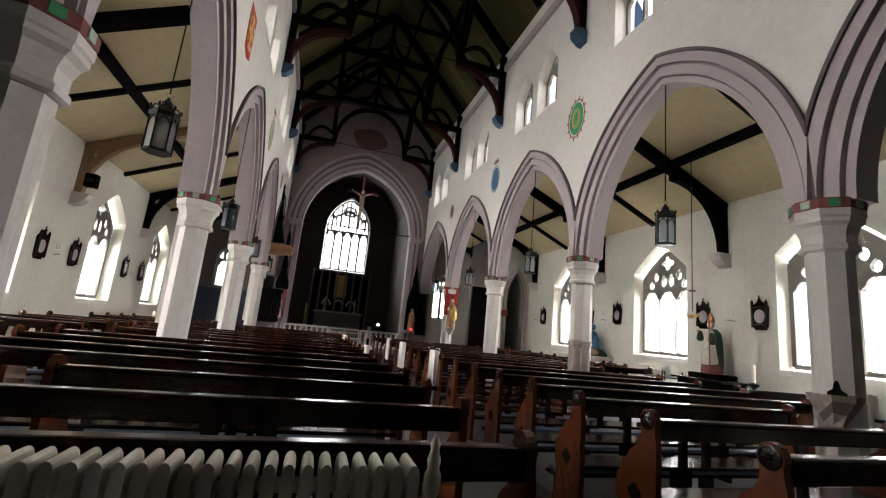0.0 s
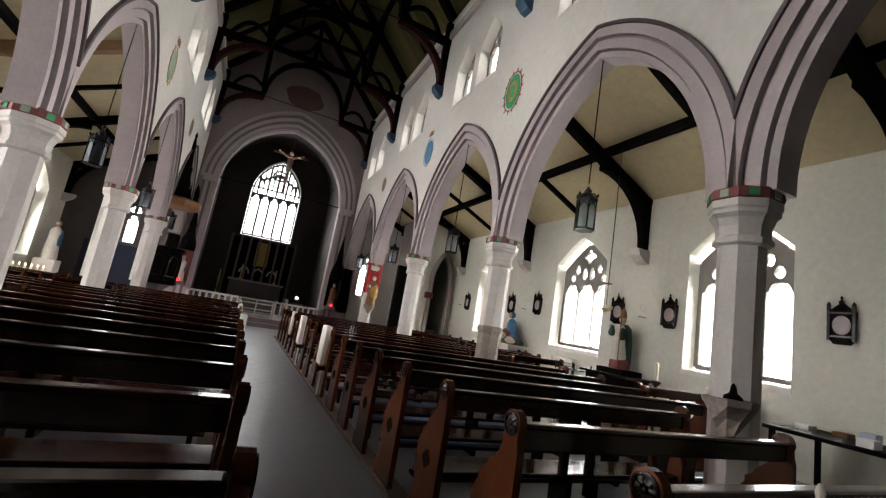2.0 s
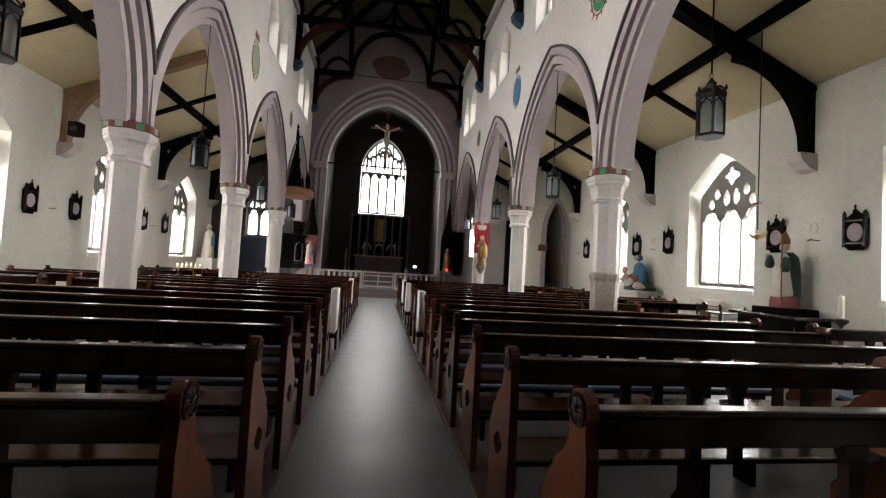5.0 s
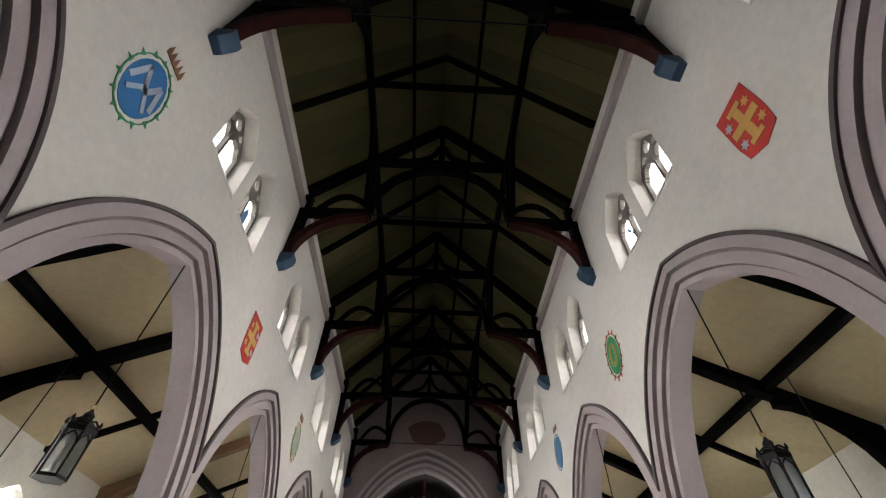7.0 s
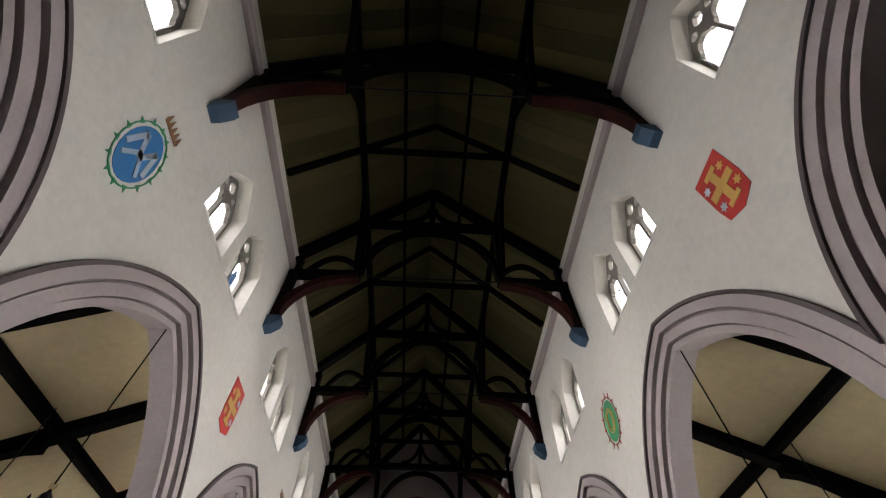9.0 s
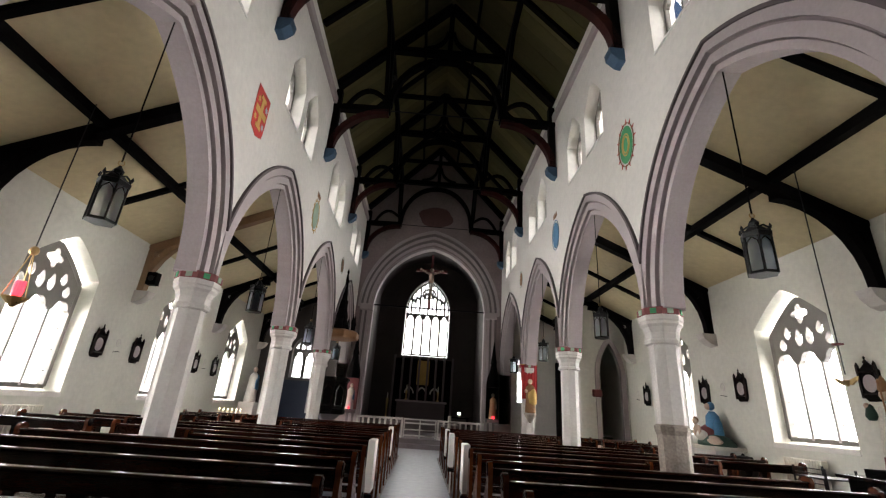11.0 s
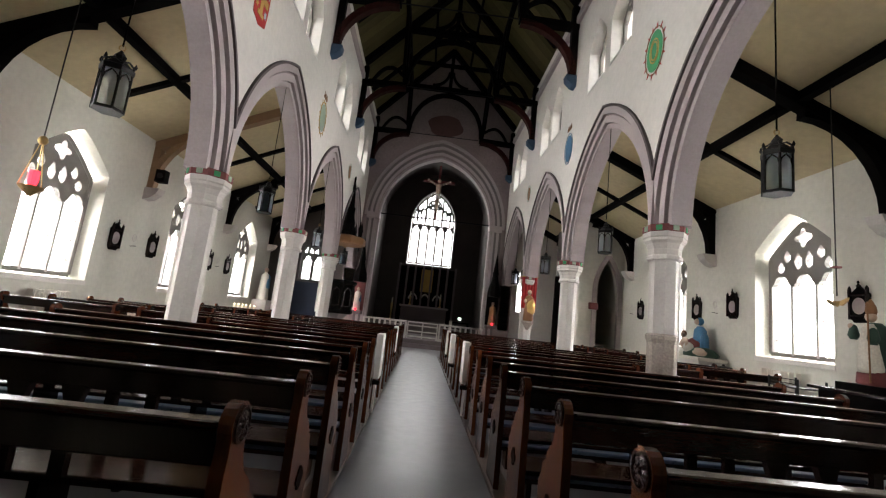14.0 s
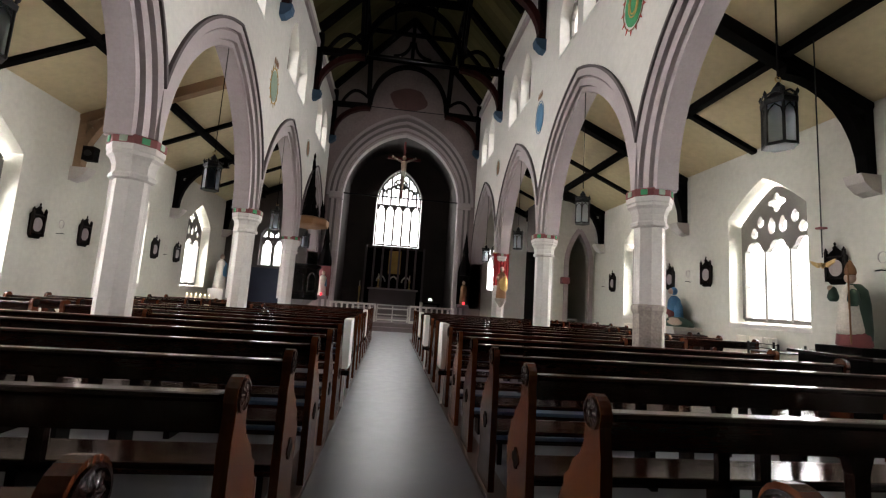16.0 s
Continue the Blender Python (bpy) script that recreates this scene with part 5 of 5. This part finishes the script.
for i in range(3):
    bm = bmesh.new()
    pts = arch_pts((i - 1) * 0.75, 0.25, 2.0, 0.35, 6)
    chain(bm, [(u, 0.05, z) for u, z in pts], 0.08, 0.08, (0, 1, 0))
    part("small_arch", bm, STONE, re)
for x in (-1.9, -0.9, 0.9):
    c = thing("tall_candlestick", "tall brass altar candlestick with white candle", "candlestick", "altar candlesticks", (x, 25.3 if x < -1 else 25.9, 0.34 if x < -1 else 1.94))
    bm = bmesh.new()
    k = 1.6 if x < -1 else 0.5
    turned(bm, [(0.1, 0), (0.08, 0.05), (0.03, 0.1), (0.04, 0.5 * k), (0.025, 0.55 * k), (0.07, k), (0.03, k + 0.02)], 10)
    part("stick", bm, BRASS, c)
    bm = bmesh.new()
    turned(bm, [(0.025, k), (0.025, k + 0.3), (0.005, k + 0.32)], 8)
    part("candle", bm, WAX, c)
tb = thing("side_table", "small dark side table with white cloth and lit monitor lamp", "table", at=(1.75, 21.2, 0.34))
boxed("top", TIMBER, tb, (-0.45, 0.45, -0.25, 0.25, 0.86, 0.92), 0.01)
boxed("cloth", CLOTH_WHITE, tb, (-0.47, -0.36, -0.27, 0.27, 0.35, 0.93), 0.01, "white cloth")
for dx in (-0.4, 0.4):
    for dy in (-0.2, 0.2):
        boxed("leg", TIMBER, tb, (dx - 0.03, dx + 0.03, dy - 0.03, dy + 0.03, 0, 0.86), 0.006)
ll = thing("reading_lamp", "small lit reading lamp on the side table", "lamp", at=(1.75, 21.1, 1.27))
bm = bmesh.new()
turned(bm, [(0.06, -0.01), (0.02, 0.02), (0.015, 0.12)], 8)
part("base", bm, IRON, ll)
bm = bmesh.new()
turned(bm, [(0.08, 0.1), (0.06, 0.2)], 10)
part("shade", bm, LED, ll)

# ---- hanging sanctuary lamps ----
for x, y, z, red in ((5.75, 5.75, 2.2, False), (-5.6, 5.8, 2.5, True)):
    h = thing("sanctuary_lamp", "hanging brass sanctuary lamp " + ("with red glass on chains" if red else "of winged shape on a long cord"), "lamp", at=(x, y, z))
    bm = bmesh.new()
    beam(bm, (0, 0, 0.75 if red else 0.1), (0, 0, zc(x) - z - 0.05), 0.012, 0.012, (0, 1, 0))
    part("cord", bm, IRON, h)
    bm = bmesh.new()
    k = 1.0 if red else 0.45
    turned(bm, [(0.02 * k, -0.12 * k), (0.05 * k, -0.08 * k), (0.12 * k, -0.02 * k), (0.15 * k, 0.02), (0.05 * k, 0.03)], 12)
    part("bowl", bm, BRASS, h)
    if red:
        bm = bmesh.new()
        turned(bm, [(0.05, 0.03), (0.065, 0.1), (0.06, 0.24)], 12)
        part("glass", bm, RED_GLOW, h, "glowing red glass")
        for k in range(3):
            a = 2 * math.pi * k / 3
            bm = bmesh.new()
            beam(bm, (0.14 * math.cos(a), 0.14 * math.sin(a), 0.02), (0.02 * math.cos(a), 0.02 * math.sin(a), 0.62), 0.01, 0.01, (0, 1, 0))
            part("chain", bm, BRASS, h)
        bm = bmesh.new()
        turned(bm, ball(0.06, 0.68), 10)
        part("knob", bm, BRASS, h, smooth=True)
    else:
        for s in (-1, 1):
            bm = bmesh.new()
            prism(bm, [(0.0, 0.0), (s * 0.17, 0.07), (s * 0.15, 0.02), (s * 0.07, -0.04)], "x", -0.015, 0.015)
            part("wing", bm, BRASS, h)
        boxed("finial", DULL_RED, h, (-0.05, 0.05, -0.05, 0.05, 0.5, 0.53), 0.01, "dull red collar")

# ---- details on pillars and walls ----
st = thing("holy_water_stoup", "broken stone holy water stoup bracket on the pillar", "stoup", at=(3.17, 1.72, 0.88))
bm = bmesh.new()
turned(bm, [(0.05, 0), (0.09, 0.05), (0.12, 0.14), (0.21, 0.26), (0.22, 0.3), (0.17, 0.3), (0.1, 0.24)], 7)
for v in bm.verts:
    v.co += Vector((noise.noise(v.co * 9), noise.noise(v.co * 7 + Vector((3, 0, 0))), noise.noise(v.co * 8))) * 0.035
part("bowl", bm, BROKEN, st)
bm = bmesh.new()
turned(bm, [(0.08, 0.28), (0.07, 0.33), (0.03, 0.36), (0.02, 0.42), (0.004, 0.44)], 6, (0.05, 0, 0))
part("finial", bm, TIMBER, st)
wp = thing("worn_pier_patch", "bare worn stone patch with moulded top on the pillar", "stone patch", at=(3.53, 6.3, 0))
bm = bmesh.new()
turned(bm, [(0.209, 0.3), (0.209, 1.36), (0.235, 1.42), (0.235, 1.47), (0.207, 1.5)], 8, turn=T8)
part("patch", bm, BROKEN, wp)
sp = thing("loudspeaker", "black box loudspeaker on the roof corbel", "loudspeaker", at=(-7.02, 10.7, 4.1))
bm = bmesh.new()
box(bm, -0.12, 0.12, -0.1, 0.1, -0.16, 0.16, 0.01)
part("box", bm, TIMBER, sp)
bm = bmesh.new()
turned(bm, [(0.07, 0), (0.075, 0.01), (0.03, 0.012)], 14)
bmesh.ops.transform(bm, matrix=Matrix.Translation((0, -0.1, 0)) @ Matrix.Rotation(math.pi / 2, 4, "X"), verts=bm.verts)
part("cone", bm, IRON, sp)
tbl = thing("leaflet_table", "dark table with leaflets and boxes by the south wall", "table", at=(6.4, 1.9, 0))
boxed("top", TIMBER, tbl, (-0.6, 0.6, -1.0, 1.0, 0.78, 0.83), 0.01)
for dx in (-0.55, 0.55):
    for dy in (-0.9, 0.9):
        boxed("leg", TIMBER, tbl, (dx - 0.03, dx + 0.03, dy - 0.03, dy + 0.03, 0, 0.78), 0.006)
random.seed(5)
# plain blocks that stand for the leaflets on the table
for i in range(7):
    x, y = 6.4 + random.uniform(-0.4, 0.4), 1.9 + 0.26 * (i - 3)
    h = random.uniform(0.04, 0.16)
    ob = boxed("leaflet_block", (WHITE, PALE_BLUE, BROWN_PAINT)[i % 3], None, (x - 0.1, x + 0.1, y - 0.08, y + 0.08, 0.83, 0.83 + h), 0.004)
    tagged(ob, "small block standing for leaflets on the dark table", "box", "table boxes")
# votive candles in the north chapel
for i in range(6):
    v = thing("votive_candle", "small lit votive candle on the chapel stand", "candle", "votive candles", (-6.3 + 0.13 * i, 14.6, 0.98))
    bm = bmesh.new()
    turned(bm, [(0.03, 0), (0.03, 0.08)], 8)
    part("wax", bm, WAX, v)
    bm = bmesh.new()
    turned(bm, [(0.006, 0.08), (0.016, 0.1), (0.003, 0.14)], 6)
    part("flame", bm, FLAME, v)
vs = thing("votive_stand", "dark iron votive candle stand", "candle rack", at=(-6.0, 14.6, 0))
boxed("tray", IRON, vs, (-0.45, 0.5, -0.15, 0.15, 0.94, 0.98), 0.01)
for dx in (-0.4, 0.45):
    boxed("leg", IRON, vs, (dx - 0.02, dx + 0.02, -0.02, 0.02, 0, 0.94))
statue("chapel_statue", "pale painted robed statue in the north aisle", (-6.9, 18.6, 1.3), 0, [
    (CLOTH_WHITE, [(0.22, 0), (0.24, 0.05), (0.18, 0.7), (0.18, 1.0), (0.06, 1.15)], (0, 0, 0), 0.9), (SOFT_BLUE, [(0.1, 0.4), (0.2, 0.5), (0.17, 1.0), (0.08, 1.1)], (0.03, 0.03, 0), 0.9), (SKIN, ball(0.09, 1.26), (0, 0, 0), 1.0)])
ob = boxed("statue_plinth", STONE, None, (-7.2, -6.6, 18.3, 18.9, 0, 1.3), 0.02)
tagged(ob, "pale stone plinth under a statue", "plinth")
ob = boxed("blue_hanging", DARK_HANGING, None, (-6.4, -4.2, EAST + 0.2, EAST + 0.26, 0.6, 2.3), 0.01)
tagged(ob, "dark blue cloth hanging on the chapel wall", "hanging")

fp = thing("gable_painting", "faded dark red painted panel on the chancel gable", "wall painting", at=(0, EAST - 0.006, 10.45))
bm = bmesh.new()
prism(bm, [(0.85 * math.cos(2 * math.pi * i / 20) * (1 + 0.1 * math.sin(5 * i)), 0.55 * math.sin(2 * math.pi * i / 20)) for i in range(20)], "y", -0.006, 0.0)
part("field", bm, FADED_RED, fp)
